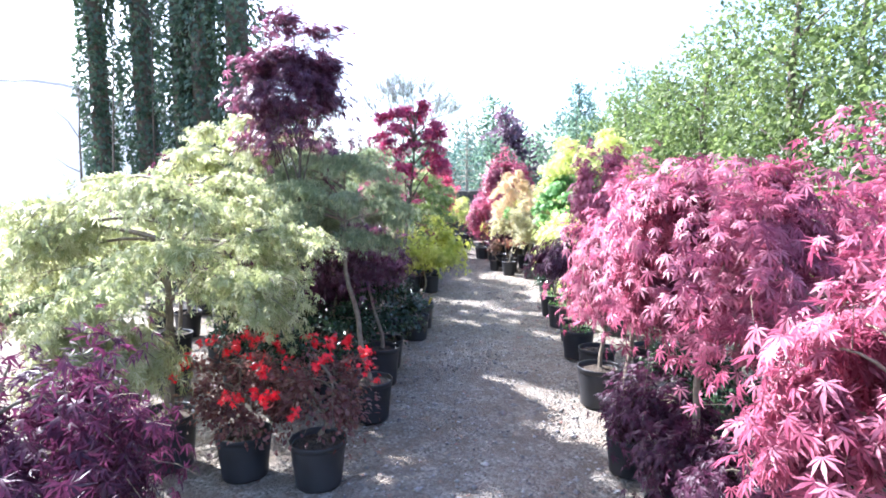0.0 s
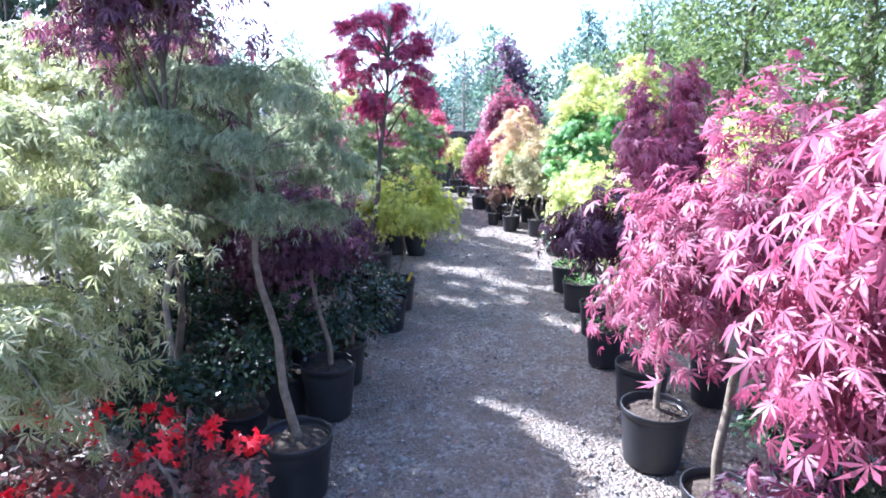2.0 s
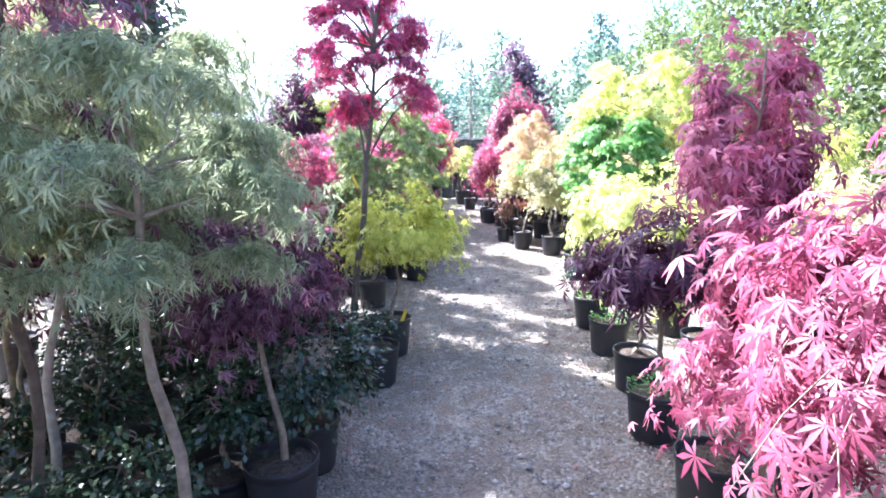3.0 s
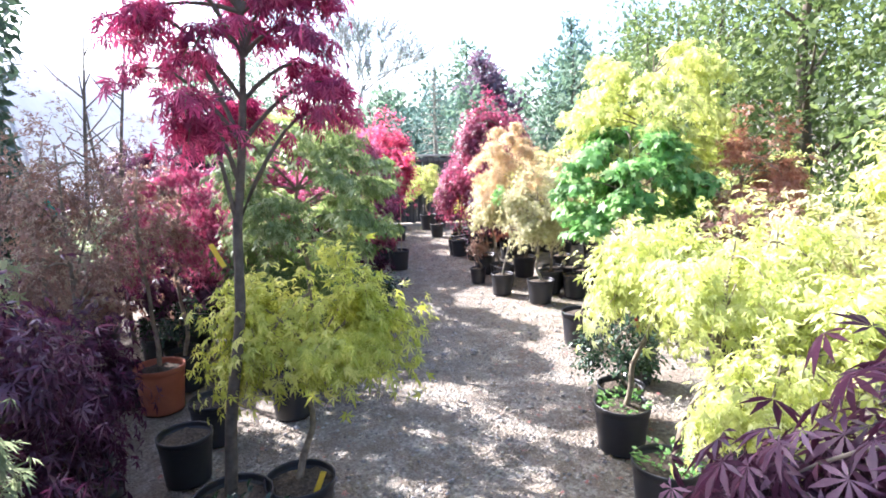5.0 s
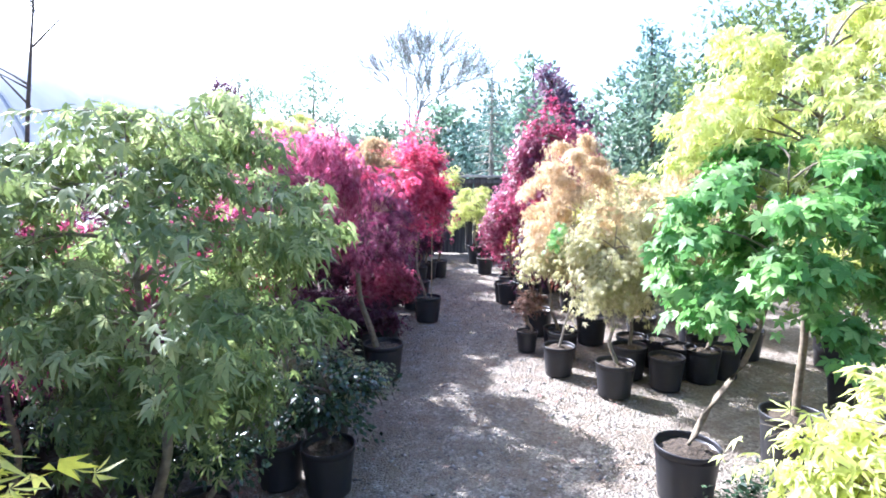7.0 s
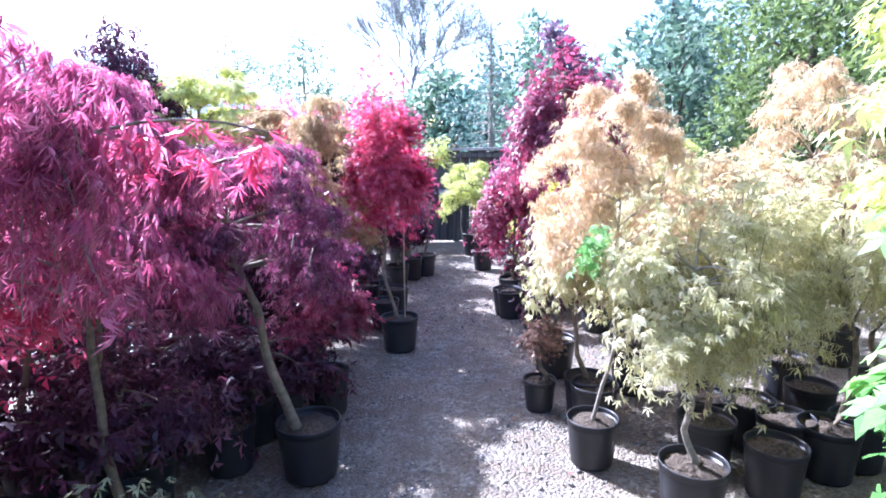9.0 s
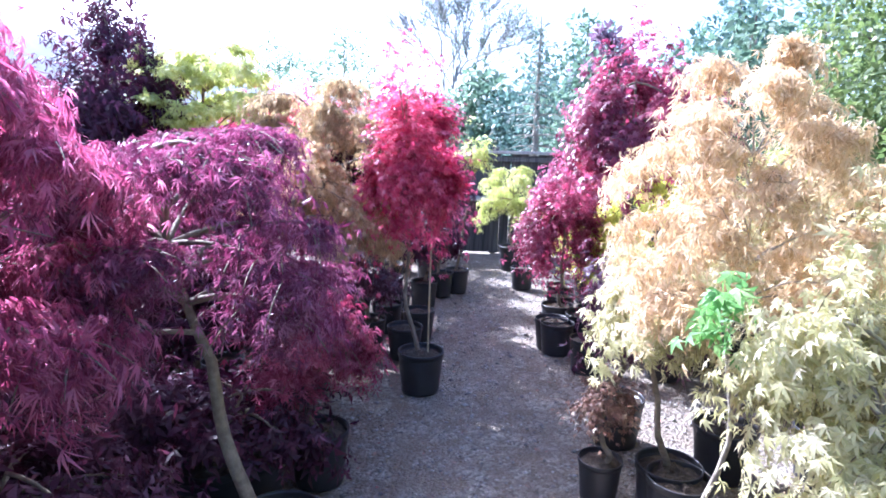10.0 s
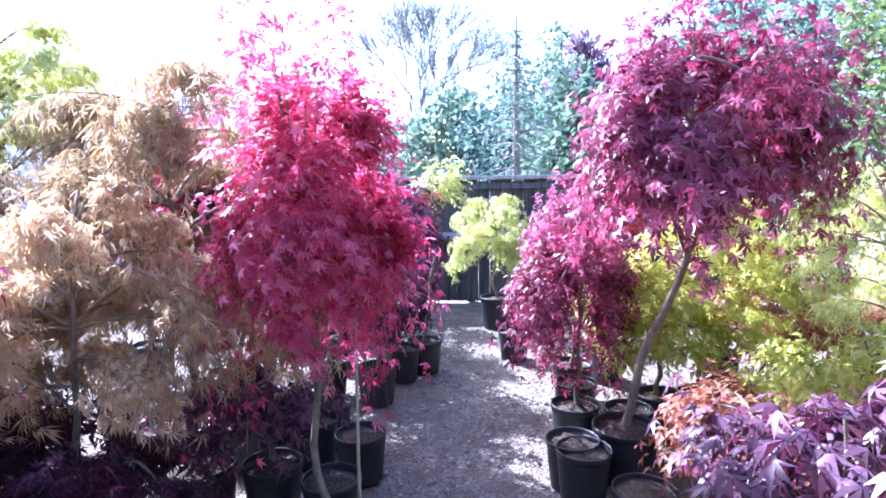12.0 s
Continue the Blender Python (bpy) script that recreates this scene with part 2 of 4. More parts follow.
def plain_mat(name, col, rough=0.5, metal=0.0):
    m, nt, p, out = nodes_of(name)
    n = noise_tex(nt, 25.0, 4)
    c = mix_rgb(nt, tuple(v * 0.85 for v in col), tuple(min(1.0, v * 1.1) for v in col), n.outputs["Fac"])
    nt.links.new(c, p.inputs["Base Color"])
    p.inputs["Roughness"].default_value, p.inputs["Metallic"].default_value = rough, metal
    return m


TAG_WHITE = plain_mat("plastic_tag_white", (0.8, 0.8, 0.78))
TAG_YELLOW = plain_mat("plastic_tag_yellow", (0.8, 0.55, 0.05))
TAG_GREEN = plain_mat("plastic_tag_green", (0.02, 0.4, 0.3))
TAG_RED = plain_mat("ribbon_red", (0.55, 0.03, 0.05))
STEEL = plain_mat("galvanised_steel", (0.45, 0.46, 0.47), 0.4, 1.0)

# ---- building blocks ----
def mesh_of(name, verts, faces, material, smooth=False):
    """A mesh from arrays: verts (n, 3) and a list of face arrays (m, k)."""
    me = bpy.data.meshes.new(name)
    verts = np.asarray(verts, dtype=np.float32)
    me.vertices.add(len(verts))
    me.vertices.foreach_set("co", verts.ravel())
    loops = np.concatenate([np.asarray(f, dtype=np.int32).ravel() for f in faces])
    sizes = np.concatenate([np.full(len(f), np.asarray(f).shape[1], dtype=np.int32) for f in faces])
    starts = np.concatenate(([0], np.cumsum(sizes)[:-1])).astype(np.int32)
    me.loops.add(len(loops))
    me.loops.foreach_set("vertex_index", loops)
    me.polygons.add(len(sizes))
    me.polygons.foreach_set("loop_start", starts)
    if smooth:
        me.polygons.foreach_set("use_smooth", np.ones(len(sizes), dtype=bool))
    me.update(calc_edges=True)
    me.materials.append(material)
    return me


def thing(name, x, y, z, label, category, group="", kind=""):
    ob = new(name)
    ob.empty_display_size = 0.1
    ob.location = (x, y, z)
    return tagged(ob, label, category, group, kind)


def part(name, me, parent, label="", loc=(0, 0, 0)):
    ob = new(name, me)
    ob.parent = parent
    ob.location = loc
    return tagged(ob, label) if label else ob


def unit(v):
    return v / np.maximum(np.linalg.norm(v, axis=-1, keepdims=True), 1e-6)


def tube(points, radii, sides=6):
    """Tapered tube along points: verts and quads."""
    p = np.asarray(points, float)
    tan = unit(np.gradient(p, axis=0))
    ref = np.where(np.abs(tan[:, 2:3]) > 0.9, np.array([[1.0, 0, 0]]), np.array([[0, 0, 1.0]]))
    a = unit(np.cross(tan, ref))
    b = np.cross(tan, a)
    ang = np.linspace(0, 2 * math.pi, sides, endpoint=False)
    ring = a[:, None, :] * np.cos(ang)[None, :, None] + b[:, None, :] * np.sin(ang)[None, :, None]
    v = (p[:, None, :] + ring * np.asarray(radii, float)[:, None, None]).reshape(-1, 3)
    n = len(p)
    i, j = np.meshgrid(np.arange(n - 1), np.arange(sides), indexing="ij")
    k = (j + 1) % sides
    f = np.stack((i * sides + j, i * sides + k, (i + 1) * sides + k, (i + 1) * sides + j), -1).reshape(-1, 4)
    return v, f


def joined(pieces):
    vs, fs, o = [], [], 0
    for v, f in pieces:
        vs.append(v)
        fs.append(np.asarray(f) + o)
        o += len(v)
    return np.concatenate(vs), np.concatenate(fs)


def lathe(profile, sides=22):
    """Turn a (radius, height) profile: verts and quads."""
    ang = np.linspace(0, 2 * math.pi, sides, endpoint=False)
    v = np.array([[r * math.cos(a), r * math.sin(a), z] for r, z in profile for a in ang])
    n = len(profile)
    i, j = np.meshgrid(np.arange(n - 1), np.arange(sides), indexing="ij")
    k = (j + 1) % sides
    f = np.stack((i * sides + j, i * sides + k, (i + 1) * sides + k, (i + 1) * sides + j), -1).reshape(-1, 4)
    return v, f


def box(x0, y0, z0, x1, y1, z1, bev=0.004):
    """A box with bevelled edges, as a bmesh-made mesh's arrays."""
    bm = bmesh.new()
    bmesh.ops.create_cube(bm, size=1.0)
    bmesh.ops.scale(bm, vec=(x1 - x0, y1 - y0, z1 - z0), verts=bm.verts)
    bmesh.ops.translate(bm, vec=((x0 + x1) / 2, (y0 + y1) / 2, (z0 + z1) / 2), verts=bm.verts)
    bmesh.ops.bevel(bm, geom=bm.edges[:], offset=bev, segments=1, affect="EDGES")
    return bm


def from_bm(name, bm, material):
    me = bpy.data.meshes.new(name)
    bm.to_mesh(me)
    bm.free()
    me.materials.append(material)
    return me


def palmate(lobes, spread, width, droop, side=0.55, slim=False):
    """One maple leaf, pointing to +y with its face to +z: verts and faces, one a lobe (triangles if slim)."""
    v, f = [(0.0, 0.0, 0.0)], []
    for i in range(lobes):
        a = radians(-spread + 2 * spread * i / (lobes - 1))
        length = 1.0 - (1.0 - side) * (abs(a) / radians(spread)) ** 1.4
        d, q = np.array([math.sin(a), math.cos(a)]), np.array([math.cos(a), -math.sin(a)])
        w = width * length
        for along, across, z in ((0.42, w * 1.5, -droop * 0.2), (1.0, 0.0, -droop)) if slim else ((0.5, -w, -droop * 0.25), (1.0, 0.0, -droop), (0.5, w, -droop * 0.25)):
            xy = d * along * length + q * across
            v.append((xy[0], xy[1], z * length))
        b = len(v) - (2 if slim else 3)
        f.append((0, b, b + 1) if slim else (0, b + 2, b + 1, b))
    return np.array(v), np.array(f)


FACE = {
    "broad": palmate(5, 105, 0.22, 0.22),
    "five": palmate(5, 105, 0.22, 0.3, 0.55, True),
    "lace": palmate(5, 90, 0.12, 0.5, 0.65, True),
    "palm": palmate(5, 95, 0.17, 0.42, 0.55, True),
    "thread": palmate(5, 62, 0.055, 0.75, 0.8, True),
    "seven": palmate(7, 115, 0.10, 0.4, 0.5),
    "fine": palmate(5, 85, 0.062, 0.6, 0.65, True),
    "three": palmate(3, 75, 0.24, 0.4, 0.7, True),
    "oval": (np.array([(0, 0, 0), (0.28, 0.45, 0.05), (0, 1.0, -0.1), (-0.28, 0.45, 0.05)]), np.array([(0, 1, 2, 3)])),
    "needle": (np.array([(0, 0, 0), (0.12, 0.5, 0.0), (0, 1.0, -0.1), (-0.12, 0.5, 0.0)]), np.array([(0, 1, 2, 3)])),
}


def leaves(pos, heading, normal, size, shape):
    """Many leaves at once: verts and quads."""
    tv, tf = FACE[shape]
    d = unit(heading)
    r = unit(np.cross(d, normal))
    n = np.cross(r, d)
    v = pos[:, None, :] + size[:, None, None] * (tv[None, :, 0:1] * r[:, None] + tv[None, :, 1:2] * d[:, None] + tv[None, :, 2:3] * n[:, None])
    f = tf[None] + (np.arange(len(pos)) * len(tv))[:, None, None]
    return v.reshape(-1, 3), f.reshape(-1, tf.shape[1])


def lump(u, rng, amount, freq=2.6):
    """Uneven radius over directions u."""
    s = np.zeros(len(u))
    for _ in range(6):
        k = rng.normal(size=3) * freq
        s += np.cos(u @ k + rng.uniform(0, 6.28))
    return 1.0 + amount * s / 2.4


def bezier(a, b, c, t):
    return (1 - t) ** 2 * a + 2 * t * (1 - t) * b + t ** 2 * c


STYLE = {
    "palm": dict(droop=0.35, hang=0.75, shape="palm", lumps=0.30, low=-0.7, flat=0.2),    # droop of sprays, leaf hang, leaf shape, lumpiness, lowest direction
    "drape": dict(droop=0.5, hang=0.95, shape="seven", lumps=0.32, low=-0.5, flat=0.2),
    "weep": dict(droop=0.55, hang=0.9, shape="lace", lumps=0.26, low=-0.35, flat=0.15),
    "thread": dict(droop=0.6, hang=1.3, shape="thread", lumps=0.28, low=-0.4, flat=0.1),
    "layer": dict(droop=0.12, hang=0.25, shape="broad", lumps=0.32, low=-0.75, flat=0.75),
    "upright": dict(droop=0.1, hang=0.45, shape="five", lumps=0.30, low=-0.85, flat=0.3),
    "lace": dict(droop=0.25, hang=0.65, shape="lace", lumps=0.30, low=-0.75, flat=0.25),
    "cascade": dict(droop=0.0, hang=0.75, shape="fine", lumps=0.3, low=-0.5, flat=0.3, boughs=22),
    "tier": dict(droop=0.0, hang=0.5, shape="five", lumps=0.3, low=-0.6, flat=0.6, boughs=24),
    "shrub": dict(droop=0.05, hang=0.1, shape="oval", lumps=0.2, low=-0.7, flat=0.0),
}


def bough_crown(rng, st, lead, centre, radius, size, sprays, per, thick, shape):
    """Arching boughs in open tiers, each with a flat fan of hanging sprays."""
    nb = st["boughs"]
    limbs, shoots, starts, ends, bends = [], [], [], [], []
    for i in range(nb):
        a = i * 2.4 + rng.uniform(-0.5, 0.5)
        h = 0.92 - 1.5 * (i + rng.uniform(0, 0.8)) / nb
        q = math.sqrt(max(0.12, 1 - h * h)) * rng.uniform(0.72, 1.08)
        e = centre + radius * np.array([math.cos(a) * q, math.sin(a) * q, h - 0.18 * q])
        s = lead[int(np.clip(3.5 + 3.5 * h + rng.normal() * 0.8, 0, 7))]
        b = s + (e - s) * np.array([0.6, 0.6, 0.5])
        b[2] = max(s[2], e[2]) + radius[2] * rng.uniform(0.12, 0.3)
        limbs.append(tube(bezier(s, b, e, np.linspace(0, 1, 8)[:, None]), np.linspace(thick * 0.55, thick * 0.14, 8), 5))
        starts.append(s), ends.append(e), bends.append(b)
    starts, ends, bends = np.array(starts), np.array(ends), np.array(bends)
    w = rng.integers(0, nb, sprays)
    t = rng.uniform(0.28, 1.0, (sprays, 1)) ** 0.8
    root = bezier(starts[w], bends[w], ends[w], t)
    way = ends[w] - starts[w]
    way[:, 2] = 0
    way = unit(way)
    side = np.stack((-way[:, 1], way[:, 0], np.zeros(sprays)), -1)
    reach = radius[0] * (0.10 + 0.42 * np.sin(np.clip(t, 0, 1) * 2.6)) * rng.uniform(0.25, 1.0, (sprays, 1))
    swing = rng.uniform(-1.1, 1.1, (sprays, 1))
    tip = root + reach * (side * np.sin(swing) * 1.2 + way * np.cos(swing) * 0.7)
    tip[:, 2] -= (0.10 + 0.16 * st["hang"]) * radius[2] * rng.uniform(0.2, 1.3, sprays)
    ctrl = (root + tip) / 2
    ctrl[:, 2] = np.maximum(root[:, 2], tip[:, 2]) + 0.03 * radius[2]
    for i in range(0, sprays, 5):
        shoots.append(tube(bezier(root[i], ctrl[i], tip[i], np.linspace(0, 1, 4)[:, None]), np.linspace(thick * 0.18, thick * 0.08, 4), 3))
    tt = rng.uniform(0.15, 1.04, (sprays, per, 1))
    pos = bezier(root[:, None], ctrl[:, None], tip[:, None], tt).reshape(-1, 3)
    tan = np.repeat(unit(tip - root), per, axis=0)
    pos = pos + rng.normal(size=pos.shape) * size * np.array([0.5, 0.5, 0.28])
    up = np.array([[0, 0, 1.0]])
    heading = tan * 0.8 + rng.normal(size=pos.shape) * 0.5 - up * st["hang"]
    normal = up * (0.6 + st["flat"]) + tan * 0.5 + rng.normal(size=pos.shape) * 0.35
    return limbs, shoots, (pos, heading, normal, size * rng.uniform(0.65, 1.25, len(pos)), shape or st["shape"])


def crown_of(rng, foot, centre, radius, style, size, sprays, per, twigs=True, thick=0.011, shape=None):
    """Trunk, limbs, twigs and leaves of one small tree, in its own space."""
    st = STYLE[style]
    foot, centre, radius = np.array(foot, float), np.array(centre, float), np.array(radius, float) * 0.9
    fork = foot + (centre - foot) * np.array([0.75, 0.75, 0.62]) + np.append(rng.normal(size=2) * 0.02, 0)
    t = np.linspace(0, 1, 8)[:, None]
    mid = (foot + fork) / 2 + np.append(rng.normal(size=2) * 0.05, 0)
    stem = bezier(foot, mid, fork, t)
    bend = np.sin(t * rng.uniform(5, 9) + rng.uniform(0, 6.28, (1, 3))) * np.sin(t * math.pi)
    stem = stem + bend * np.array([0.016, 0.016, 0.0])
    top = centre + np.array([rng.normal() * 0.04, rng.normal() * 0.04, radius[2] * 0.72])
    lead = bezier(fork, (fork + top) / 2 + np.append(rng.normal(size=2) * 0.07, 0), top, np.linspace(0, 1, 8)[:, None])
    trunk = tube(np.concatenate((stem, lead[1:])), np.concatenate((np.linspace(thick * 1.5, thick, 8), np.linspace(thick, thick * 0.3, 8)[1:])), 7)
    limbs, shoots = [], []
    ends, starts, bulges = [], [], []
    n_limb = 11
    for i in range(n_limb):
        a = i * 2.4 + rng.uniform(-0.4, 0.4)
        h = rng.uniform(-0.45, 0.75)
        u = np.array([math.cos(a) * math.sqrt(1 - h * h), math.sin(a) * math.sqrt(1 - h * h), h])
        e = centre + radius * u * rng.uniform(0.6, 0.86)
        s = lead[rng.integers(0, 7)]
        b = (s + e) / 2 + np.array([0, 0, 0.12 * radius[2] + 0.05])
        limbs.append(tube(bezier(s, b, e, np.linspace(0, 1, 7)[:, None]), np.linspace(thick * 0.6, thick * 0.18, 7), 5))
        starts.append(s), ends.append(e), bulges.append(b)
    starts, ends, bulges = np.array(starts), np.array(ends), np.array(bulges)
    if "boughs" in st:
        return (trunk, *bough_crown(rng, st, lead, centre, radius, size, sprays, per, thick, shape))
    u = unit(rng.normal(size=(sprays * 3, 3)))
    u = u[u[:, 2] > st["low"]][:sprays]
    ns = len(u)
    rad = lump(u, rng, st["lumps"]) * (0.55 + 0.5 * np.sqrt(rng.uniform(size=ns)))
    tip = centre + radius * u * rad[:, None]
    tuft = rng.uniform(size=ns) < 0.62
    home = ends[rng.integers(0, n_limb, ns)] + radius * unit(rng.normal(size=(ns, 3))) * (rng.uniform(size=(ns, 1)) ** 0.6) * np.array([0.46, 0.46, 0.36])
    tip = np.where(tuft[:, None], home, tip)
    u = np.where(tuft[:, None], unit((home - centre) / radius), u)
    flat = np.hypot(u[:, 0], u[:, 1])
    tip[:, 2] -= st["droop"] * radius[2] * flat ** 2 * rng.uniform(0.5, 1.1, ns)
    if st["flat"] > 0.5:
        step = radius[2] * 0.36
        lev = np.round(tip[:, 2] / step + rng.normal(size=ns) * 0.12) * step
        tip[:, 2] = tip[:, 2] * 0.3 + lev * 0.7
    which = np.argmin(np.linalg.norm((ends[None] - tip[:, None]) / radius, axis=2) + rng.uniform(0, 0.25, (ns, n_limb)), axis=1)
    tl = rng.uniform(0.45, 1.0, ns)[:, None]
    root = bezier(starts[which], bulges[which], ends[which], tl)
    ctrl = (root + tip) / 2
    ctrl[:, 2] = np.maximum(root[:, 2], tip[:, 2]) + 0.05 * radius[2]
    if twigs:
        for i in range(0, ns, 5):
            shoots.append(tube(bezier(root[i], ctrl[i], tip[i], np.linspace(0, 1, 4)[:, None]), np.linspace(thick * 0.2, thick * 0.09, 4), 3))
    tt = rng.uniform(0.3, 1.04, (ns, per, 1))
    pos = bezier(root[:, None], ctrl[:, None], tip[:, None], tt)
    tan = unit(2 * (1 - tt) * (ctrl - root)[:, None] + 2 * tt * (tip - ctrl)[:, None]).reshape(-1, 3)
    pos = pos.reshape(-1, 3)
    pos = pos + rng.normal(size=pos.shape) * size * np.array([0.55, 0.55, 0.35 if st["flat"] > 0.5 else 0.5])
    out = unit((pos - centre) / radius)
    up = np.array([[0, 0, 1.0]])
    rnd = rng.normal(size=pos.shape)
    heading = tan * 0.5 + out * 0.5 + rnd * 0.45 - up * st["hang"]
    normal = up * (0.6 + st["flat"]) + out * 0.7 + rng.normal(size=pos.shape) * 0.35
    sz = size * rng.uniform(0.65, 1.25, len(pos))
    return trunk, limbs, shoots, (pos, heading, normal, sz, shape or st["shape"])


pot_cache = {}


def pot_meshes(r, h, red=False):
    key = (round(r, 3), round(h, 3), red)
    if key not in pot_cache:
        mat = POT_RED if red else POT
        b = r * 0.80
        body = [(0.0, 0.004), (b * 0.9, 0.004), (b, 0.0), (b * 1.01, 0.012), (r * 0.955, h * 0.86), (r * 0.962, h * 0.90), (r * 0.93, h * 0.90), (r * 0.90, h * 0.70), (r * 0.80, h * 0.3)]
        rim = [(r * 0.945, h * 0.872), (r * 0.985, h * 0.874), (r * 0.99, h * 0.955), (r, h * 0.985), (r * 0.992, h), (r * 0.955, h), (r * 0.94, h * 0.97), (r * 0.925, h * 0.86)]
        v, f = lathe(rim)
        rng = np.random.default_rng(int(r * 1000))
        rings = [(0.0, 0.03), (r * 0.25, 0.022), (r * 0.5, 0.012), (r * 0.75, 0.006), (r * 0.915, -0.004)]
        sv, sf = lathe([(q, h * 0.87 + z) for q, z in rings], 20)
        sv = sv + rng.normal(size=sv.shape) * np.array([0.002, 0.002, 0.006])
        sv[:20] = sv[:20].mean(axis=0)
        pot_cache[key] = (mesh_of("pot", *(lambda a: (a[0], [a[1]]))(lathe(body)), mat, True), mesh_of("rim", v, [f], mat, True), mesh_of("soil", sv, [sf], SOIL, True))
    return pot_cache[key]


def pot_for(parent, dx, dy, r, h, red=False, turn=0.0):
    body, rim, soil = pot_meshes(r, h, red)
    p = part("pot", body, parent, "", (dx, dy, 0))
    part("rim", rim, p)
    part("soil", soil, parent, "dark crumbly potting soil", (dx, dy, 0))
    return p


seed_box = [100]


def plant(x, y, label, colour, style, centre, radius, size, sprays, per, pot=(0.14, 0.26), name="potted_maple", category="potted tree",
          group="maples in pots", thick=0.011, cane=False, bark=None, red=False, twigs=True, tag=None, shape=None, strip=None, weeds=False):
    """One potted plant: pot, soil, trunk with limbs, and a crown of single leaves. centre is in world metres."""
    seed_box[0] += 1
    rng = np.random.default_rng(seed_box[0])
    th = thing(name, x, y, 0, label, category, group)
    th.rotation_euler = (0, 0, 0)
    if shape is None and style not in ("thread", "shrub", "cascade", "tier") and (x > 1.65 or x < -1.3 or y > 13.2):
        shape = "three"
    h = 0.0
    if pot:
        pot_for(th, 0, 0, pot[0], pot[1], red)
        h = pot[1] * 0.85
    c = (centre[0] - x, centre[1] - y, centre[2])
    trunk, limbs, shoots, lv = crown_of(rng, (rng.normal() * 0.015, rng.normal() * 0.015, h), c, radius, style, size, sprays, per, twigs, thick, shape)
    part("trunk", mesh_of("trunk", trunk[0], [trunk[1]], bark or BARK, True), th)
    for v, f in limbs:
        part("limb", mesh_of("limb", v, [f], bark or BARK, True), th)
    if shoots:
        v, f = joined(shoots)
        tagged(part("twig_growth", mesh_of("twig_growth", v, [f], BARK, True), th), kind="stuff")
    v, f = leaves(*lv)
    part("crown", mesh_of("crown", v, [f], LEAF[colour]), th)
    if weeds:
        n = 90
        a, q = rng.uniform(0, 6.283, n), np.sqrt(rng.uniform(size=n)) * pot[0] * 0.85
        wp = np.stack((np.cos(a) * q, np.sin(a) * q, np.full(n, h + 0.02) + rng.uniform(0, 0.05, n)), -1)
        v, f = leaves(wp, np.stack((np.cos(a), np.sin(a), np.full(n, 0.4)), -1) + rng.normal(size=(n, 3)) * 0.4, np.array([[0, 0, 1.0]]) + rng.normal(size=(n, 3)) * 0.4, rng.uniform(0.02, 0.045, n), "oval")
        tagged(part("weed_growth", mesh_of("weed_growth", v, [f], LEAF["green"]), th, "low green weeds on the soil"), kind="stuff")
    if strip:
        w, long = strip[4:] or (0.009, 0.10)
        bm = box(-w, -0.001, -long, w, 0.001, 0.0, 0.0005)
        bmesh.ops.rotate(bm, verts=bm.verts, cent=(0, 0, 0), matrix=Euler((radians(8), radians(-24), radians(15))).to_matrix())
        part("hanging_label", from_bm("hanging_label", bm, strip[3]), th, "long plastic label tied to the trunk", strip[:3])
    if cane:
        q = np.array([[0.04, 0.03, h - 0.05], [0.045, 0.02, h + 0.4], [0.05, 0.03, h + 0.9]])
        cv, cf = tube(q, [0.006, 0.006, 0.005], 6)
        part("cane", mesh_of("cane", cv, [cf], CANE, True), th, "thin bamboo support cane")
    if tag:
        bm = box(-0.012, -0.001, 0, 0.012, 0.001, 0.13, 0.0005)
        bmesh.ops.rotate(bm, verts=bm.verts, cent=(0, 0, 0), matrix=Euler((radians(12), radians(18), radians(20))).to_matrix())
        part("plant_label", from_bm("plant_label", bm, tag), th, "plastic plant label", (pot[0] * 0.5, -pot[0] * 0.6, h))
    return th

# ---- ground ----
def ground_sheet():
    xs = np.concatenate((np.linspace(-400, -8, 8), np.linspace(-7, 7, 57), np.linspace(8, 400, 8)))
    ys = np.concatenate((np.linspace(-400, -3, 8), np.linspace(-2, 20, 89), np.linspace(22, 600, 9)))
    gx, gy = np.meshgrid(xs, ys)
    near = (np.abs(gx) < 7.5) & (gy > -2.5) & (gy < 20.5)
    z = np.array([0.012 * noise.noise(Vector((a * 1.3, b * 1.3, 0))) + 0.006 * noise.noise(Vector((a * 4, b * 4, 3))) for a, b in zip(gx.ravel(), gy.ravel())]).reshape(gx.shape) * near
    z -= 0.012
    v = np.stack((gx, gy, z), -1).reshape(-1, 3)
    w = len(xs)
    i, j = np.meshgrid(np.arange(len(ys) - 1), np.arange(w - 1), indexing="ij")
    f = np.stack((i * w + j, i * w + j + 1, (i + 1) * w + j + 1, (i + 1) * w + j), -1).reshape(-1, 4)
    tagged(new("ground", mesh_of("ground", v, [f], GRAVEL, True)), "grey-brown gravel path and nursery ground", "ground", kind="structure")


ground_sheet()


